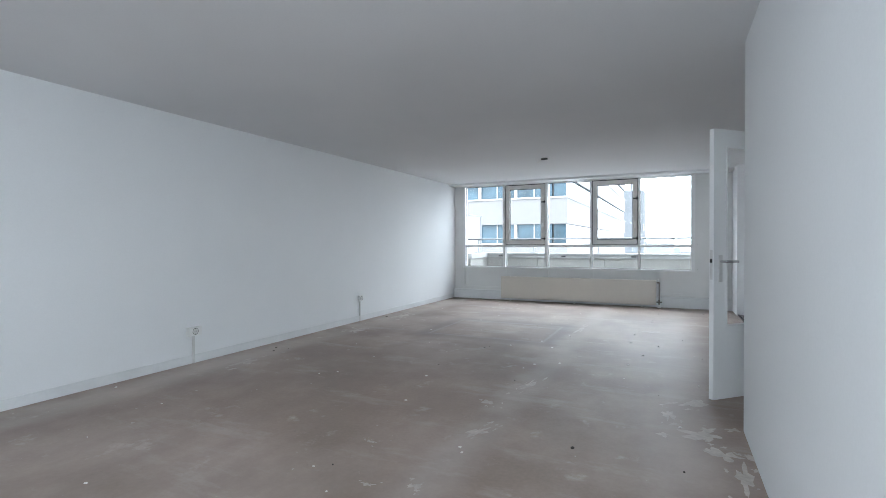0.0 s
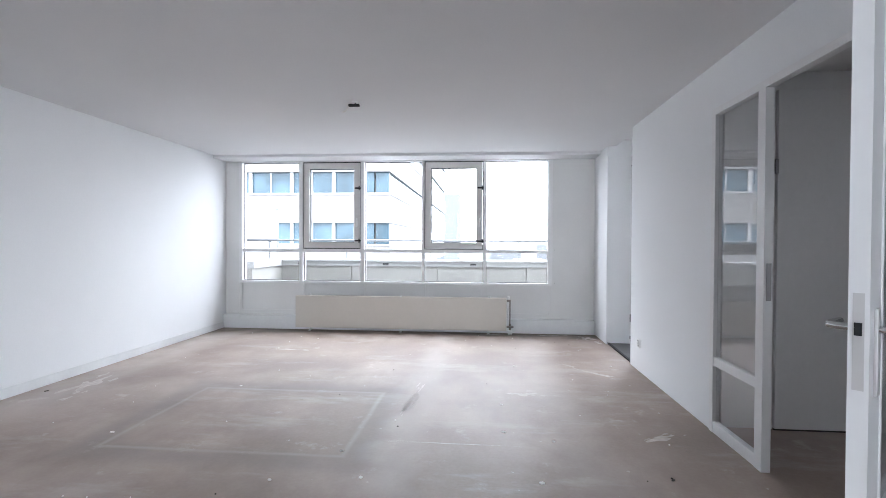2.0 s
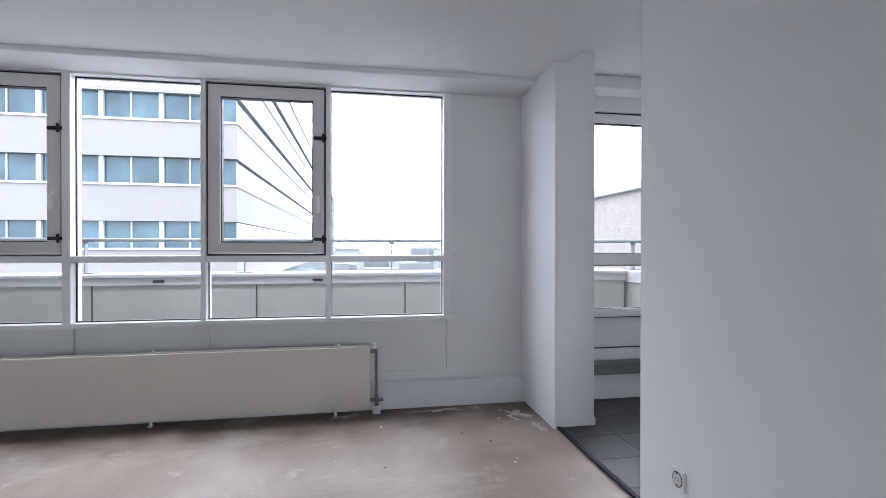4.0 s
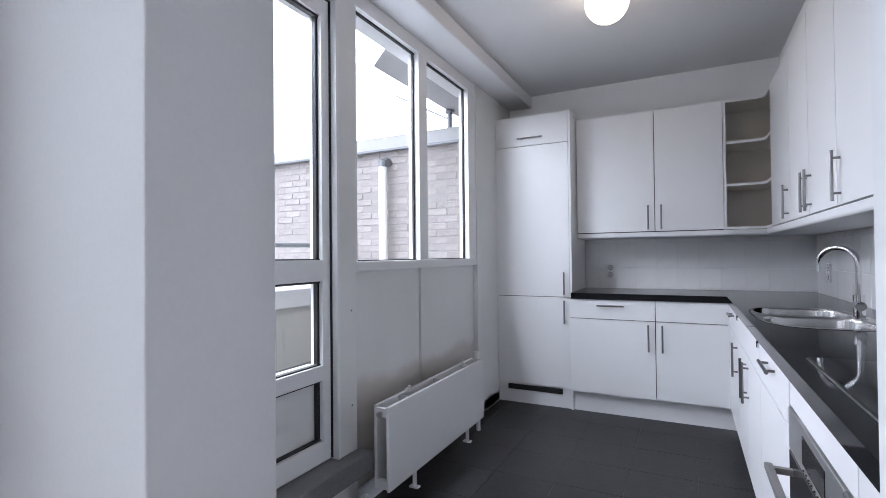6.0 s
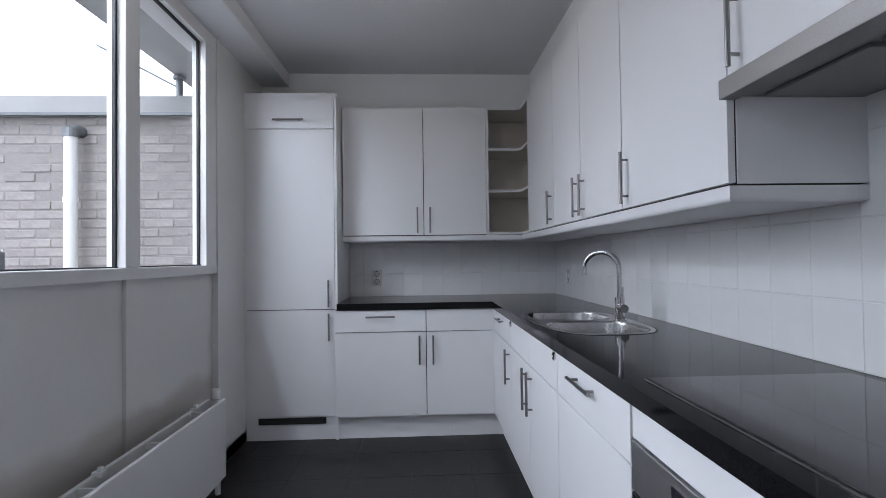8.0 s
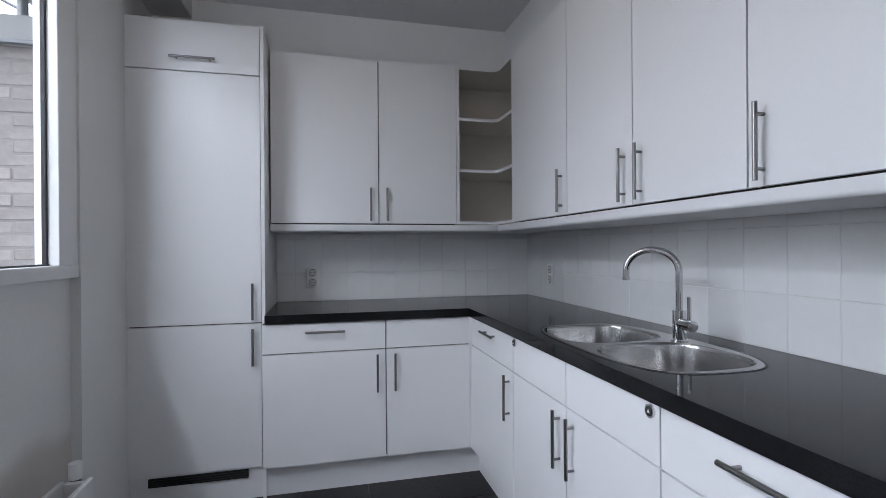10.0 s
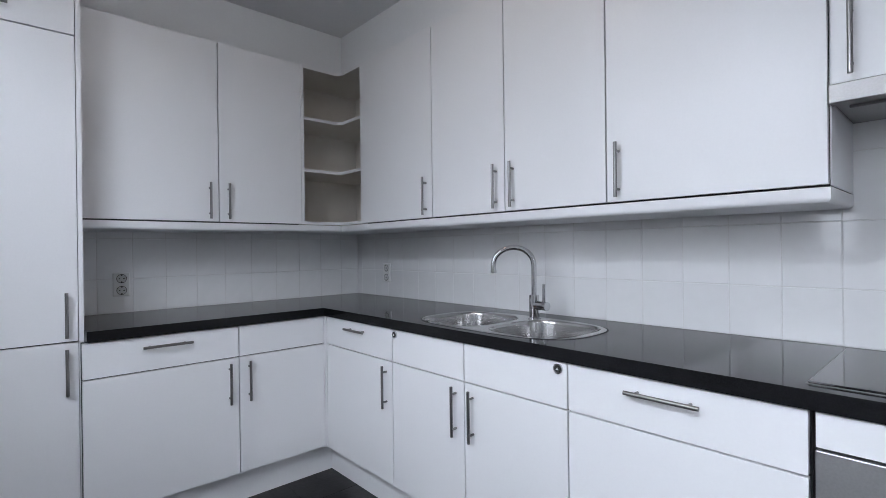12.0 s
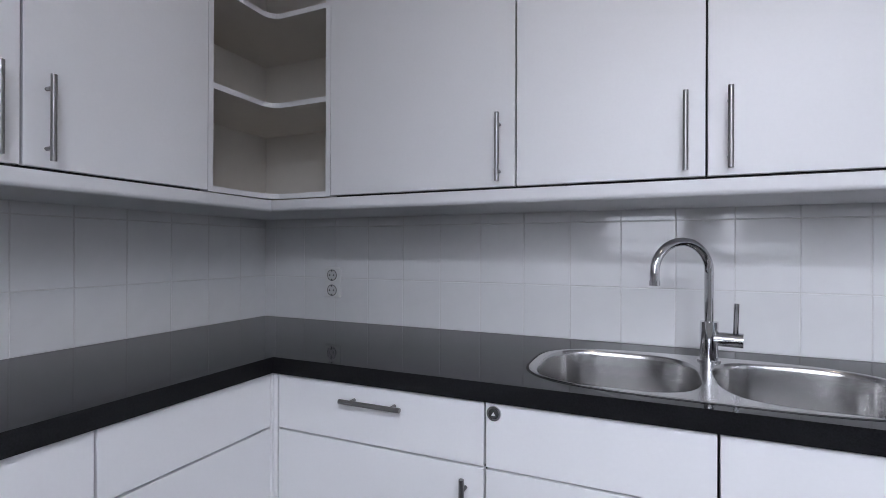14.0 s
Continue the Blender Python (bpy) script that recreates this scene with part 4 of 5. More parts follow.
part("slab", bm, BLACKTOP, wt)
part("return_slab", B((4.492, 7.8121, 0.857, XK1, 8.834, 0.90)), BLACKTOP, wt)

hob = thing("hob", (2.1, 7.5, 0.90), "black glass cooking hob set on the worktop", "hob")
part("glass", B((1.83, 7.26, 0.9005, 2.41, 7.755, 0.906), bevel=0.002), HOBGLASS, hob)
part("edge_trim", B((1.826, 7.256, 0.9002, 2.414, 7.759, 0.9015)), STEEL, hob)


sink = thing("sink", (3.49, 7.52, 0.90), "double-bowl stainless steel sink set in the worktop", "sink")
bm = bmesh.new()
KS = 56
bowls = ((3.643, 7.564, 0.181, 0.189, 0.17), (3.255, 7.564, 0.181, 0.189, 0.16))


def inside_deck(x, y, side):
    return (abs((x - SCX) / SA) ** 3.2 + abs((y - SCY) / SB) ** 3.2) < 1 and (x - SCX) * side >= 0


for cx, cy, a, b, d in bowls:
    side = 1 if cx > SCX else -1
    corners = [math.atan2(SCY + k * SB - cy, SCX - cx) % (2 * math.pi) for k in (1, -1)]
    ring_in, ring_out = [], []
    for t in sorted([2 * math.pi * k / 72 for k in range(72)] + corners):
        c, sn = math.cos(t), math.sin(t)
        r0 = (abs(c / a) ** 3.2 + abs(sn / b) ** 3.2) ** (-1 / 3.2)
        lo, hi = 0.0, 0.6
        for _ in range(30):
            mid = (lo + hi) / 2
            lo, hi = (mid, hi) if inside_deck(cx + mid * c, cy + mid * sn, side) else (lo, mid)
        ring_in.append(bm.verts.new((cx + r0 * c, cy + r0 * sn, 0.9025)))
        ring_out.append(bm.verts.new((cx + max(lo, r0) * c, cy + max(lo, r0) * sn, 0.9025)))
    for i in range(74):
        k = (i + 1) % 74
        bm.faces.new((ring_in[i], ring_out[i], ring_out[k], ring_in[k]))
outer = superellipse(SCX, SCY, SA, SB, 3.2, KS, 0.9025)
low = superellipse(SCX, SCY, SA + 0.004, SB + 0.004, 3.2, KS, 0.9003)
va, vb = [bm.verts.new(p) for p in outer], [bm.verts.new(p) for p in low]
for i in range(KS):
    bm.faces.new((va[i], vb[i], vb[(i + 1) % KS], va[(i + 1) % KS]))
part("rim", bm, SINKST, sink, smooth=True)
bm = bmesh.new()
ra = [bm.verts.new(p) for p in superellipse(SCX, SCY, SA + 0.009, SB + 0.009, 3.2, KS, 0.9009)]
rb = [bm.verts.new(p) for p in superellipse(SCX, SCY, SA - 0.004, SB - 0.004, 3.2, KS, 0.9009)]
rc = [bm.verts.new(p) for p in superellipse(SCX, SCY, SA + 0.009, SB + 0.009, 3.2, KS, 0.8995)]
for i in range(KS):
    k = (i + 1) % KS
    bm.faces.new((ra[i], ra[k], rb[k], rb[i]))
    bm.faces.new((rc[i], rc[k], ra[k], ra[i]))
part("gasket", bm, SEAL, sink, "thin black sealing edge")
for cx, cy, a, b, d in bowls:
    bm = bmesh.new()
    rows = []
    for f, z, n in ((1.0, 0.9025, 3.2), (0.985, 0.899, 3.2), (0.975, 0.89, 3.2), (0.955, 0.9025 - d * 0.8, 3.2), (0.92, 0.9025 - d * 0.95, 3.2), (0.83, 0.9025 - d, 3.0), (0.25, 0.9025 - d - 0.004, 2.2)):
        rows.append([bm.verts.new(p) for p in superellipse(cx, cy, a * f, b * f, n, KS, z)])
    for r0, r1 in zip(rows, rows[1:]):
        for i in range(KS):
            bm.faces.new((r0[i], r0[(i + 1) % KS], r1[(i + 1) % KS], r1[i]))
    bm.faces.new(rows[-1])
    bmesh.ops.recalc_face_normals(bm, faces=bm.faces)
    bmesh.ops.reverse_faces(bm, faces=bm.faces)
    bowl = part("bowl", bm, SINKST, sink, "satin steel bowl", smooth=True)
    bm = bmesh.new()
    cyl(bm, (cx, cy, 0.9025 - d - 0.003), (cx, cy, 0.9025 - d + 0.002), 0.035, 24)
    part("drain", bm, CHROME, bowl, "round chrome drain")
bm = bmesh.new()
for k in range(5):
    if k != 2:
        box(bm, 3.31 + 0.014 * k, 7.7495, 0.862, 3.318 + 0.014 * k, 7.7535, 0.884, bevel=0.001)
part("overflow_slots", bm, DARK, sink)

TX, TY = 3.43, 7.39
tap = thing("tap", (TX, TY, 0.9025), "chrome kitchen tap with a high arched spout", "tap")
bm = bmesh.new()
cyl(bm, (TX, TY, 0.9026), (TX, TY, 0.907), 0.027, 28)
cyl(bm, (TX, TY, 0.907), (TX, TY, 1.005), 0.0215, 28)
part("body", bm, CHROME, tap, smooth=True)
bm = bmesh.new()
sd_ = Vector((0.129, 0.114, 0)).normalized()
pts = [Vector((TX, TY, z)) for z in (0.99, 1.03, 1.07, 1.10, 1.130)]
R = 0.086
for k in range(1, 17):
    t = math.pi * k / 16
    pts.append(Vector((TX, TY, 1.135 + R * math.sin(t) * 0.87)) + sd_ * R * (1 - math.cos(t)))
pts.append(pts[-1] - Vector((0, 0, 0.022)))
tube(bm, pts, 0.0115, 14)
part("spout", bm, CHROME, tap, smooth=True)
bm = bmesh.new()
cyl(bm, pts[-1], pts[-1] - Vector((0, 0, 0.012)), 0.013, 16)
part("aerator", bm, CHROME, tap, smooth=True)
bm = bmesh.new()
cyl(bm, (TX, TY, 0.962), (TX - 0.075, TY + 0.012, 0.962), 0.0185, 20)
knob = part("lever_body", bm, CHROME, tap, smooth=True)
bm = bmesh.new()
cyl(bm, (TX - 0.058, TY + 0.011, 0.97), (TX - 0.060, TY + 0.012, 1.055), 0.0065, 12)
part("lever", bm, CHROME, knob, smooth=True)

# wall cabinets
g = "kitchen wall units"
za, zb = 1.357, 2.275
unit("wall_cabinet", (4.745, 8.83), -90, 0.575, 0.363, za, zb, [("door", 0, 0.575, za, zb, ('v', 0.53, 1.372, 1.555))], "white wall cabinet with one door", group=g)
unit("wall_cabinet", (4.745, 8.255), -90, 0.452, 0.363, za, zb, [("door", 0, 0.452, za, zb, ('v', 0.045, 1.372, 1.555))], "white wall cabinet with one door", group=g)
unit("wall_cabinet", (4.505, 7.552), 180, 0.605, 0.35, za, zb, [("door", 0, 0.605, za, zb, ('v', 0.56, 1.372, 1.555))], "white wall cabinet beside the open corner shelf", group=g)
unit("wall_cabinet", (3.9, 7.552), 180, 0.45, 0.35, za, zb, [("door", 0, 0.45, za, zb, ('v', 0.405, 1.372, 1.555))], "white wall cabinet with one door", group=g)
unit("wall_cabinet", (3.45, 7.552), 180, 0.45, 0.35, za, zb, [("door", 0, 0.45, za, zb, ('v', 0.045, 1.372, 1.555))], "white wall cabinet with one door", group=g)
wide_unit = unit("wall_cabinet", (3.0, 7.552), 180, 0.60, 0.35, za, zb, [("door", 0, 0.6, za, zb, ('v', 0.045, 1.372, 1.555))], "wide white wall cabinet beside the cooker hood", group=g)
unit("wall_cabinet", (2.4, 7.552), 180, 0.60, 0.35, 1.602, zb, [("door", 0.002, 0.6, 1.602, zb, ('v', 0.045, 1.617, 1.80))], "short white wall cabinet above the cooker hood", group=g)
narrow_unit = unit("wall_cabinet", (1.80, 7.552), 180, 0.265, 0.35, za, zb, [("door", 0, 0.265, za, zb, ('v', 0.045, 1.372, 1.555))], "narrow white wall cabinet beside the hood", group=g)

# white end panels beside the hood
part("end_panel", B((0.5988, 0.02, za, 0.6025, 0.343, zb)), CABINET, wide_unit, local=True)
part("end_panel", B((-0.0022, 0.02, za, 0.0015, 0.343, 1.60)), CABINET, narrow_unit, local=True)

# open corner shelf
cs = thing("corner_shelf", (4.745, 7.552, za), "open white corner shelf with three compartments", "shelf")
cs["group"] = g


def corner_edge(inset):
    """The shelf's inward-curved front edge, from one side panel to the other."""
    x, y, r = 4.745 + inset, 7.552 - inset, 0.045
    arc = [(x - r * (1 - math.sin(t)), y + r * (1 - math.cos(t))) for t in (radians(90 * k / 6) for k in range(7))]
    return [(4.523, y)] + arc + [(x, 7.785)]


for z, nm in ((1.357, "bottom_board"), (1.662, "shelf_board"), (1.962, "shelf_board"), (2.259, "top_board")):
    bm = bmesh.new()
    prism(bm, corner_edge(0.006) + [(5.085, 7.785), (5.085, 7.225), (4.523, 7.225)], z, z + 0.016)
    board = part(nm, bm, TAUPE, cs, "pale taupe melamine board")
    bm = bmesh.new()
    prism(bm, corner_edge(0.003) + corner_edge(0.0055)[::-1], z - 0.0005, z + 0.0165)
    part("edge_band", bm, CABINET, board, "white edge band")
part("side_panel", B((4.747, 7.785, za, 5.10, 7.803, zb)), CABINET, cs)
part("side_panel", B((4.505, 7.21, za, 4.523, 7.55, zb)), CABINET, cs)
part("back_panel", B((5.085, 7.22, za + 0.016, 5.098, 7.785, zb - 0.016)), TAUPE, cs, "pale taupe back panel")
part("back_panel", B((4.523, 7.212, za + 0.016, 5.085, 7.225, zb - 0.016)), TAUPE, cs, "pale taupe back panel")

# light pelmet under the wall cabinets
pel = thing("cabinet_pelmet", (4.7, 7.56, 1.312), "white rounded pelmet board below the wall cabinets", "pelmet")
bm = bmesh.new()
prism(bm, [(2.397, 7.205), (5.105, 7.205), (5.105, 8.832), (4.744, 8.832), (4.744, 7.553), (2.397, 7.553)], 1.313, 1.3525)
bmesh.ops.bevel(bm, geom=[e for e in bm.edges if abs(e.verts[0].co.z - e.verts[1].co.z) < 0.001 and e.verts[0].co.z < 1.32], offset=0.014, segments=4, affect='EDGES', profile=0.5)
part("board", bm, CABINET, pel, smooth=True)
bm = bmesh.new()
prism(bm, [(XK0, 7.205), (1.802, 7.205), (1.802, 7.553), (XK0, 7.553)], 1.313, 1.3525)
part("board", bm, CABINET, pel)

# cooker hood
hood = thing("cooker_hood", (2.1, 7.4, 1.56), "flat steel cooker hood below a wall cabinet", "cooker hood")
part("front_strip", B((1.803, 7.535, 1.553, 2.397, 7.575, 1.599), bevel=0.002), STEEL, hood, "brushed steel front strip")
part("casing", B((1.805, 7.22, 1.562, 2.395, 7.535, 1.599)), STEEL, hood)
for x0, x1 in ((1.83, 2.09), (2.11, 2.37)):
    part("filter", B((x0, 7.26, 1.554, x1, 7.48, 1.563), bevel=0.002), STEEL, hood, "grey metal grease filter")

socket("wall_socket", (XK1 - 0.0095, 8.625, 1.045), "x-", 0.075, 0.12, "white double wall socket on the tiles", 2, 0.014)
socket("wall_socket", (4.74, YK + 0.0095, 1.055), "y+", 0.075, 0.12, "white double wall socket on the tiles", 2, 0.014)

# kitchen globe lamp
GX, GY, GZ = 3.36, 8.39, HK - 0.094
gl = thing("ceiling_lamp", (GX, GY, HK), "lit round opal glass ceiling lamp", "lamp")
bm = bmesh.new()
cyl(bm, (GX, GY, HK - 0.001), (GX, GY, HK - 0.014), 0.088, 32)
part("base", bm, PLASTIC, gl)
bm = bmesh.new()
bmesh.ops.create_uvsphere(bm, u_segments=32, v_segments=24, radius=0.109, matrix=Matrix.Translation((GX, GY, GZ)))
bmesh.ops.bisect_plane(bm, geom=bm.verts[:] + bm.edges[:] + bm.faces[:], plane_co=(0, 0, HK - 0.012), plane_no=(0, 0, 1), clear_outer=True)
part("globe", bm, GLOW, gl, "glowing warm white globe", smooth=True)

# outside: parapet, terrace, railing
TZ = 0.25
structure("terrace", B((-30, 9.72, -0.10, 4.95, 11.6, TZ)), GRAVEL, "grey gravel roof terrace", "terrace")
par = thing("parapet", (0, 11, TZ), "pale panelled roof parapet with a white metal coping", "parapet")
XP = 3.08
part("core", B((-4.3, 11.06, TZ, XP, 11.40, 0.845)), PANEL, par)
x = 2.01
part("panel", B((x + 0.008, 11.02, 0.385, XP, 11.06, 0.845)), PANEL, par)
while x > -4.2:
    part("panel", B((max(x - 1.54 + 0.008, -4.3), 11.02, 0.385, x - 0.008, 11.06, 0.845)), PANEL, par)
    x -= 1.54
part("flashing", B((-4.3, 11.03, TZ, XP, 11.065, 0.385)), MEMBRANE, par, "grey base flashing")
part("coping", B((-4.3, 10.985, 0.845, XP + 0.01, 11.43, 0.925), bevel=0.006), CONCRETE, par, "white metal coping")
part("coping_cap", B((-4.3, 10.95, 0.925, XP + 0.01, 11.46, 0.958), bevel=0.006), CONCRETE, par, "white coping cap")
part("return_wall", B((-4.3, 9.9, TZ, -3.9, 11.02, 0.845)), PANEL, par)
part("return_coping", B((-4.33, 9.9, 0.845, -3.87, 10.95, 0.958), bevel=0.006), CONCRETE, par)
blk = thing("parapet", (4.0, 11, TZ), "white boxed end of the parapet beside the brick wall", "parapet")
part("box", B((XP + 0.03, 10.66, TZ, 4.93, 11.40, 0.82)), PANEL, blk)
part("flashing", B((XP + 0.02, 10.65, TZ, 4.93, 10.68, 0.385)), MEMBRANE, blk, "grey base flashing")
part("coping", B((XP, 10.63, 0.82, 4.93, 11.45, 0.955), bevel=0.008), CONCRETE, blk, "white coping")
for k in range(5):
    bm = bmesh.new()
    tube(bm, [(-0.45 + 1.54 - 1.54 * k - 0.05, 10.978, 0.885), (-0.45 + 1.54 - 1.54 * k + 0.05, 10.978, 0.885)], 0.012, 8)
    part("drip_hole", bm, DARK, par)
rail = thing("roof_railing", (0, 11.2, 0.958), "grey galvanised roof railing on the parapet", "railing")
bm = bmesh.new()
tube(bm, [(-14, 11.2, 1.30), (4.70, 11.2, 1.30), (4.74, 11.2, 1.293), (4.77, 11.2, 1.265)], 0.021, 12)
part("top_rail", bm, RAIL, rail)
for x in (3.30, 1.85, 0.34, -1.22, -2.75, -4.2):
    bm = B((x - 0.09, 11.12, 0.958, x + 0.09, 11.28, 0.968))
    box(bm, x - 0.006, 11.17, 0.966, x + 0.006, 11.23, 1.285, bevel=0.002)
    box(bm, x - 0.03, 11.185, 1.262, x + 0.03, 11.215, 1.281, bevel=0.002)
    part("post", bm, RAIL, rail)
bm = B((4.73, 11.17, 0.90, 4.79, 11.21, 1.27))
part("end_post", bm, RAIL, rail)

scr = thing("terrace_screen", (-4.7, 10.6, 0.05), "white framed privacy screen on the terrace", "screen")
part("panel", B((-4.72, 10.0, 0.3, -4.68, 12.6, 1.95)), CONCRETE, scr)
part("frame", B((-4.735, 12.58, 0.3, -4.665, 12.64, 1.98), (-4.735, 10.0, 1.95, -4.665, 12.64, 1.98)), RAIL, scr)

# overhanging slab above the kitchen windows
oh = structure("overhang", B((2.9, 9.80, 2.75, 12, 10.32, 2.95)), CONCRETE, "white concrete overhang above the windows", "roof overhang")
structure("facade_outside", B((-10, 9.72, 2.56, 12, 9.95, 5.6), (XK1 + 0.1, 9.5, -0.1, 12, 9.70, 2.75), (-10, 9.62, 0, XL - 0.2, 9.80, 2.6)), CONCRETE, "white outer facade", "facade")

# neighbouring brick wall
XBK = 4.95
bw = thing("brick_building", (XBK, 12, -0.1), "whitewashed brick building with a pale metal roof edge", "building")
part("core", B((XBK + 0.1, 9.72, -0.1, 12, 22, 2.27)), MORTAR, bw)
wallp = part("wall", B((XBK + 0.012, 9.72, -0.1, XBK + 0.1, 22, 2.27)), MORTAR, bw)
part("roof_edge", B((XBK - 0.05, 9.72, 2.27, XBK + 0.25, 22, 2.41), bevel=0.008), CONCRETE, bw, "pale grey metal roof edge")
part("drip_edge", B((XBK - 0.062, 9.72, 2.262, XBK - 0.03, 22, 2.282)), RAIL, bw)
bm = bmesh.new()
cyl(bm, (XBK - 0.10, 10.77, 0.0), (XBK - 0.10, 10.77, 2.10), 0.043, 16)
cyl(bm, (XBK - 0.10, 10.77, 1.62), (XBK - 0.10, 10.77, 1.66), 0.048, 16)
dp = thing("downpipe", (XBK - 0.1, 10.77, 0.05), "white plastic downpipe on the brick wall", "pipe")
part("pipe", bm, PLASTIC, dp, smooth=True)
bm = bmesh.new()
cyl(bm, (XBK - 0.10, 10.77, 2.09), (XBK - 0.10, 10.77, 2.15), 0.05, 16)
tube(bm, [(XBK - 0.10, 10.77, 2.13), (XBK - 0.06, 10.77, 2.15), (XBK + 0.02, 10.77, 2.15)], 0.045, 12)
part("elbow", bm, RAIL, dp, "grey elbow")

# mast and stay on the neighbouring roof
bm = bmesh.new()
cyl(bm, (5.40, 10.28, 2.265), (5.40, 10.28, 2.71), 0.028, 14)
mast = thing("roof_pipe", (5.40, 10.28, 2.27), "pale capped vent pipe with a thin stay on the roof", "vent pipe")
part("pipe", bm, RAIL, mast, smooth=True)
bm = bmesh.new()
cyl(bm, (5.40, 10.28, 2.71), (5.40, 10.28, 2.735), 0.05, 16)
part("cap", bm, RAIL, mast)
bm = bmesh.new()
tube(bm, [(5.40, 10.29, 2.645), (5.40, 10.95, 3.0)], 0.010, 8)
part("stay", bm, RAIL, mast)

# far buildings
off = thing("office_building", (-30, 29, -26), "pale concrete office building with ribbon windows", "building")
OX1, OY0, OY1, OTOP = -5.42, 29.0, 68.7, 12.7
STOREY, WINH, BAY = 2.85, 1.18, 2.42
part("core", B((-50, OY0 + 0.5, -26, OX1 - 0.5, OY1 - 0.5, OTOP - 0.1)), OFFICE, off)
for k in range(-3, 3):
    z = 4.02 + STOREY * k
    part("spandrel", B((-50, OY0, z + WINH, OX1, OY1, z + STOREY if k < 2 else OTOP)), OFFICE, off)
    for x in range(18):
        xa = OX1 - 0.92 - BAY * x
        if x == 0:
            part("window", B((OX1 - 0.84, OY0 + 0.30, z, OX1 - 0.1, OY0 + 0.45, z + WINH)), OFFGLASS, off)
        part("window", B((xa - 2.21, OY0 + 0.25, z, xa - 1.17, OY0 + 0.45, z + WINH)), OFFGLASS, off)
        part("window", B((xa - 1.10, OY0 + 0.25, z, xa - 0.02, OY0 + 0.45, z + WINH)), OFFGLASS, off)
        part("mullion", B((xa - 2.39, OY0 + 0.1, z, xa - 2.21, OY0 + 0.5, z + WINH)), CONCRETE, off)
        part("mullion", B((xa - 1.17, OY0 + 0.2, z, xa - 1.10, OY0 + 0.5, z + WINH)), CONCRETE, off)
    part("window_band", B((OX1 - 0.40, OY0 + 0.6, z, OX1 - 0.14, OY1 - 0.5, z + WINH)), SIDEGLASS, off)
    part("sill", B((-50, OY0 - 0.06, z - 0.10, OX1 + 0.06, OY1, z)), CONCRETE, off)
part("coping", B((-50, OY0 - 0.08, OTOP, OX1 + 0.08, OY1 + 0.08, OTOP + 0.18)), RAIL, off, "grey metal roof coping")
for y in (62.0, 64.5):
    ant = thing("roof_antenna", (OX1 - 1.0, y, OTOP), "slim grey antenna mast on the office roof", "antenna", "roof antennas")
    bm = bmesh.new()
    cyl(bm, (OX1 - 1.0, y, OTOP + 0.15), (OX1 - 1.0, y, OTOP + 4.2), 0.09, 8)
    part("mast", bm, RAIL, ant)
    part("panel", B((OX1 - 1.2, y - 0.2, OTOP + 2.4, OX1 - 0.8, y + 0.1, OTOP + 4.0), bevel=0.03), RAIL, ant)
structure("ground", B((-3000, -200, -27, 3000, 4000, -26)), HAZE, "hazy ground of the distant city", "ground")
tw = thing("distant_tower", (-13, 235, -26), "pale high-rise tower in the haze", "tower")
part("shaft", B((-21.2, 235, -26, -11.3, 255, 24.6)), HAZETOWER, tw)
cr = thing("tower_crane", (-17, 250, 30), "pale tower crane above a high-rise", "crane")
bm = B((-17.6, 244, 24.55, -16.9, 245, 42))
part("mast", bm, HAZETOWER, cr)
bm = bmesh.new()
tube(bm, [(-20, 244.8, 39), (-17.3, 244.8, 41), (-9.5, 244.8, 48.5)], 0.3, 6)
part("jib", bm, HAZETOWER, cr)
rnd = random.Random(5)
for k in range(70):
    x, y = rnd.uniform(-160, 260), rnd.uniform(230, 620)
    if -40 < x < 10 and y < 280:
        continue
    w, d, h = rnd.uniform(12, 40), rnd.uniform(10, 30), rnd.uniform(8, 24) + (y - 230) * 0.012
    t = thing("distant_building", (x, y, -26), "low pale city building in the haze", "building", "distant city blocks")
    part("block", B((x - w / 2, y, -26, x + w / 2, y + d, -26 + h)), HAZETOWER if k % 3 else HAZE, t)
structure("roof_neighbour", B((-40, 13.5, -3.2, 40, 33, -3.0)), MEMBRANE, "grey roof surface beyond the parapet", "roof")


# pieces: wall tiles, floor tiles, bricks
def piece_mesh(name, sx, sy, sz, bevel, material):
    bm = B((-sx / 2, -sy / 2, -sz / 2, sx / 2, sy / 2, sz / 2))
    if bevel:
        bmesh.ops.bevel(bm, geom=list(bm.edges), offset=bevel, segments=1, affect='EDGES')
    me = bpy.data.meshes.new(name)
    bm.to_mesh(me)
    bm.free()
    me.materials.append(material)
    return me


def lay(me, name, parent, x, y, z):
    ob = new(name, me)
    ob.parent = parent
    ob.location = Vector((x, y, z)) - base_of(parent)
    return ob


rnd = random.Random(11)
TILEROWS = ((0.901, 1.073), (1.073, 1.278), (1.278, 1.483), (1.483, 1.60))
splash = tagged(part("backsplash", B((XK0, YK, 0.90, XK1, YK + 0.0082, 1.60), (XK1 - 0.0082, YK + 0.0082, 0.90, XK1, 8.84, 1.32)), GROUT), "white tiled splashback with pale grout", "tiles", kind="structure")
cache = {}


def tile_of(w, d, h):
    key = (round(w, 4), round(d, 4), round(h, 4))
    if key not in cache:
        cache[key] = piece_mesh("tile", w, d, h, 0.0012, TILE)
    return cache[key]


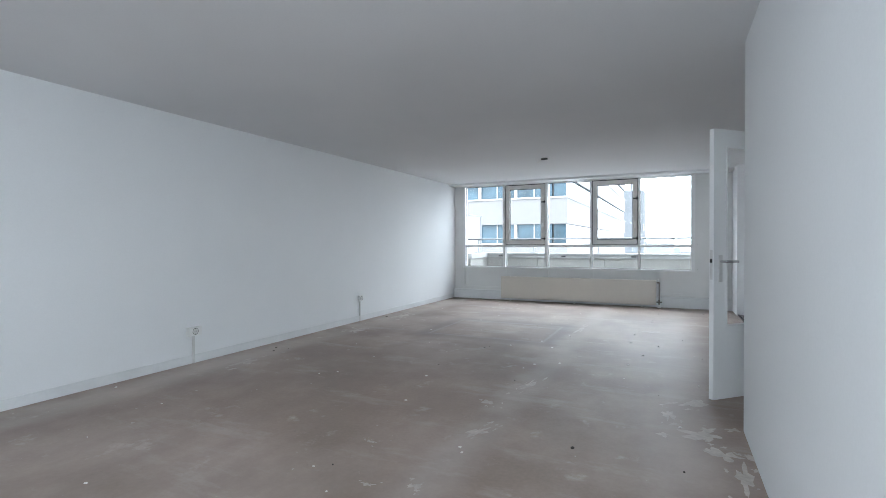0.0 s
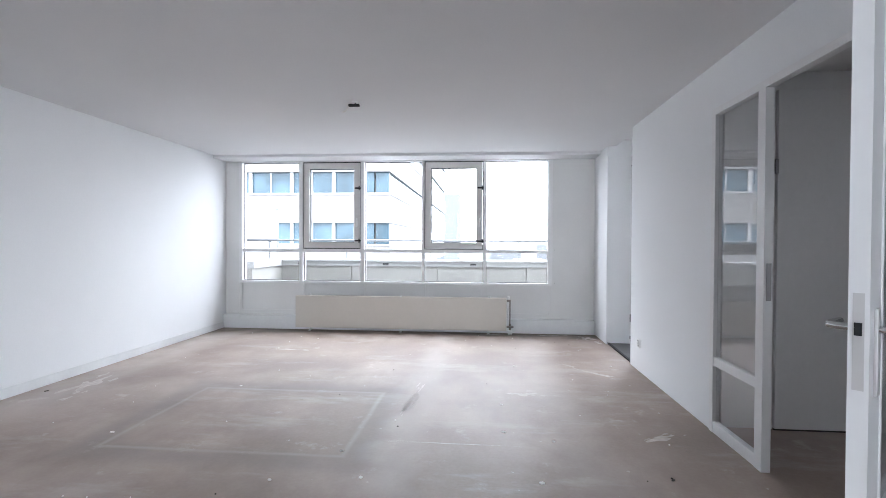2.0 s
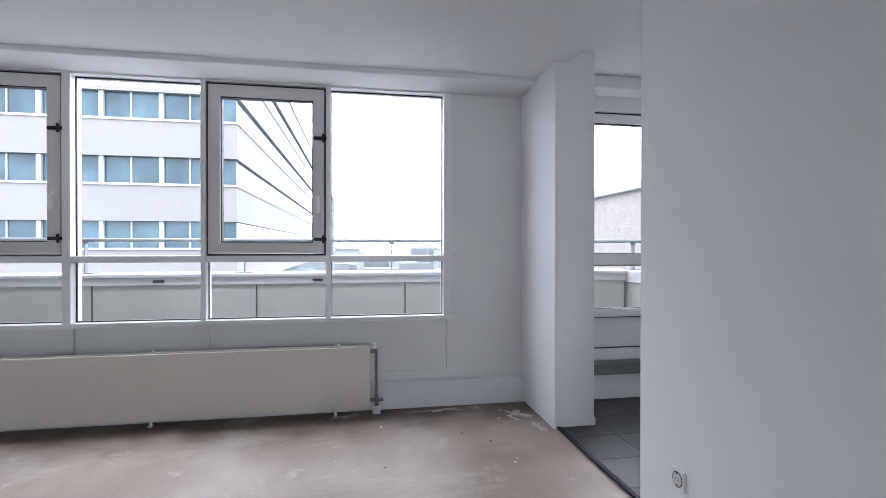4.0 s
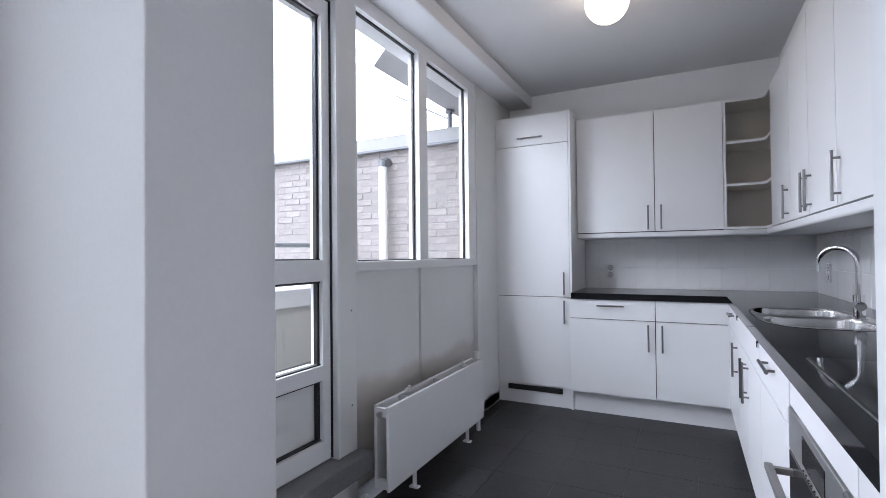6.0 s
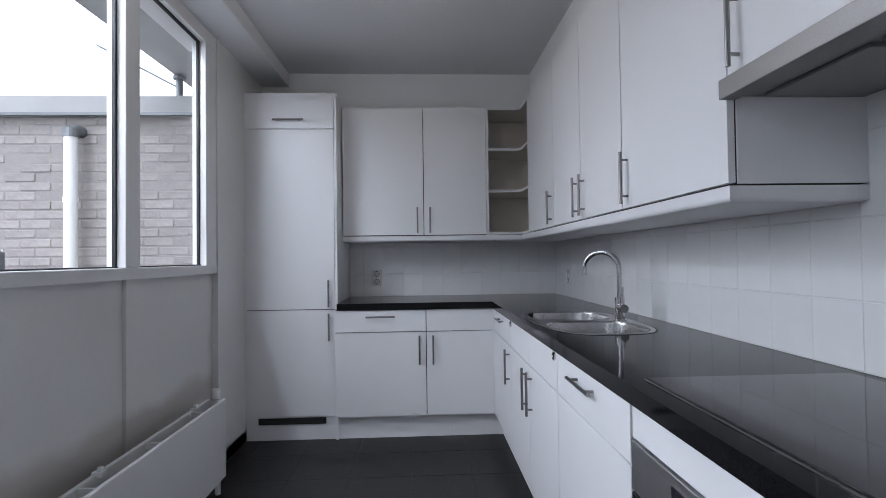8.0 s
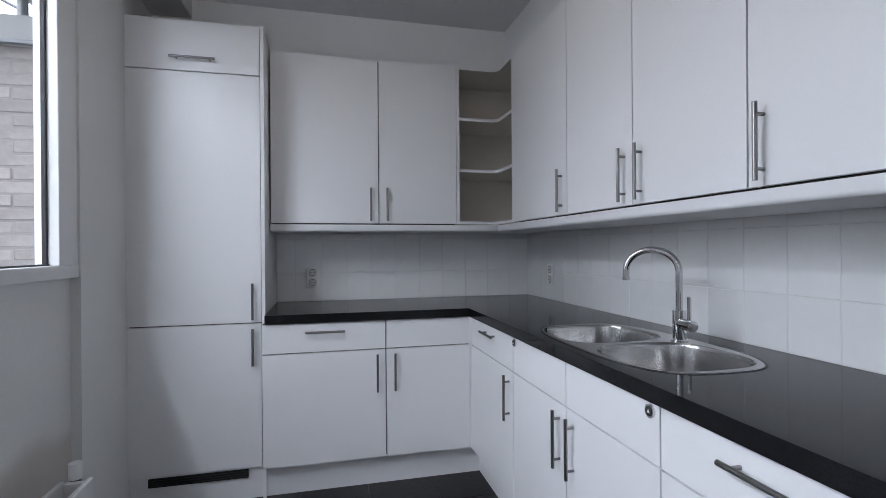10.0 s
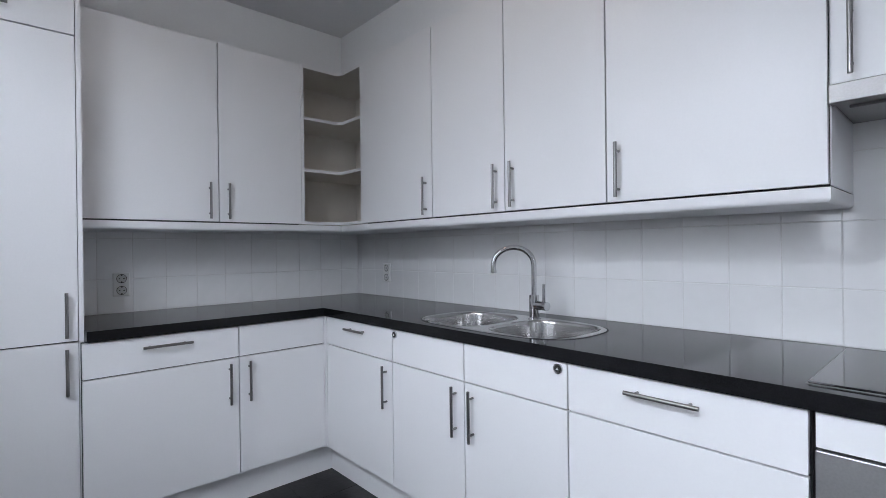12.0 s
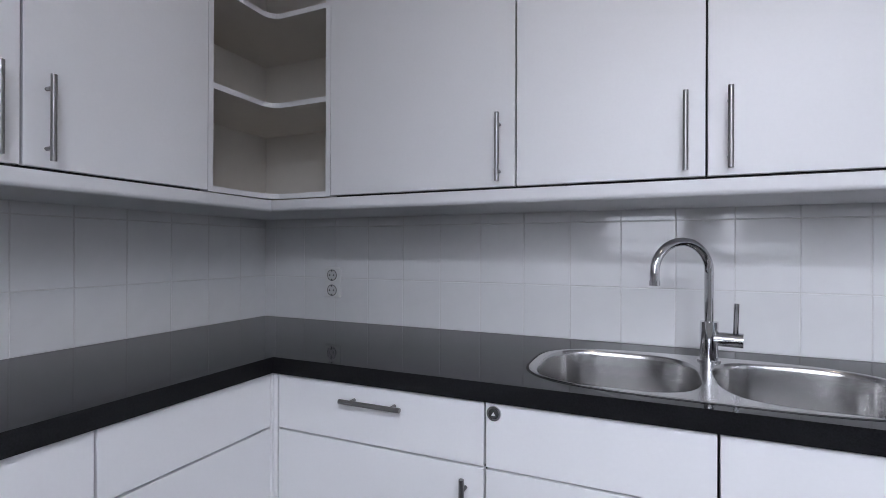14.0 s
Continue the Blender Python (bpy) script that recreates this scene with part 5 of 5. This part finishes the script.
for i, (z0, z1) in enumerate(TILEROWS):
    x1 = XK1 - 0.008
    edges = [3.04 + 0.154 * k for k in range(-10, 14)]
    edges = [XK0] + [e for e in edges if XK0 + 0.02 < e < x1 - 0.02] + [x1]
    for a, b in zip(edges, edges[1:]):
        if i == 3 and a > 2.4:
            continue
        zt = min(z1, 1.34) if i == 2 and a > 2.4 else z1
        lay(tile_of(b - a - 0.0022, 0.008, zt - z0 - 0.0022), "tile", splash, (a + b) / 2, YK + 0.0055, (z0 + zt) / 2)
    if i < 3:
        edges = [YK + 0.01] + [e for e in (7.96 + 0.1535 * k for k in range(-5, 7)) if YK + 0.03 < e < 8.81] + [8.832]
        zt = min(z1, 1.325)
        for a, b in zip(edges, edges[1:]):
            lay(tile_of(0.008, b - a - 0.0022, zt - z0 - 0.0022), "tile", splash, XK1 - 0.0055, (a + b) / 2, (z0 + zt) / 2)

kfloor = bpy.data.objects["floor_kitchen"]
ft = piece_mesh("floor_tile", 0.3308, 0.3308, 0.010, 0.0005, SLATE)
for i in range(11):
    for j in range(8):
        lay(ft, "floor_tile", kfloor, XR + 0.02 + 0.1665 + 0.333 * i, 7.1775 + 0.333 * j, -0.005)

bl, bh = 0.22, 0.069
bricks = [piece_mesh("brick", 0.03 + 0.006 * k, bl - 0.008, bh - 0.011, 0.004, BRICK) for k in range(3)]
rest = bmesh.new()
count = 0
for r in range(36):
    z = 2.27 - bh * (r + 0.5)
    y = 9.72 + bl * (0.25 if r % 2 else 0.75)
    while y < 19:
        jit = rnd.uniform(-0.004, 0.004)
        if y < 12.2 and 0.95 < z and count < 300:
            count += 1
            ob = lay(bricks[rnd.randrange(3)], "brick", wallp, XBK + 0.026 + jit * 0.5, y, z + rnd.uniform(-0.0015, 0.0015))
        else:
            box(rest, XBK + 0.009 + jit * 0.5, y - bl / 2 + 0.004, z - bh / 2 + 0.0055, XBK + 0.03, y + bl / 2 - 0.004, z + bh / 2 - 0.0055)
        y += bl
tagged(part("far_bricks", rest, BRICK, bw), kind="stuff")
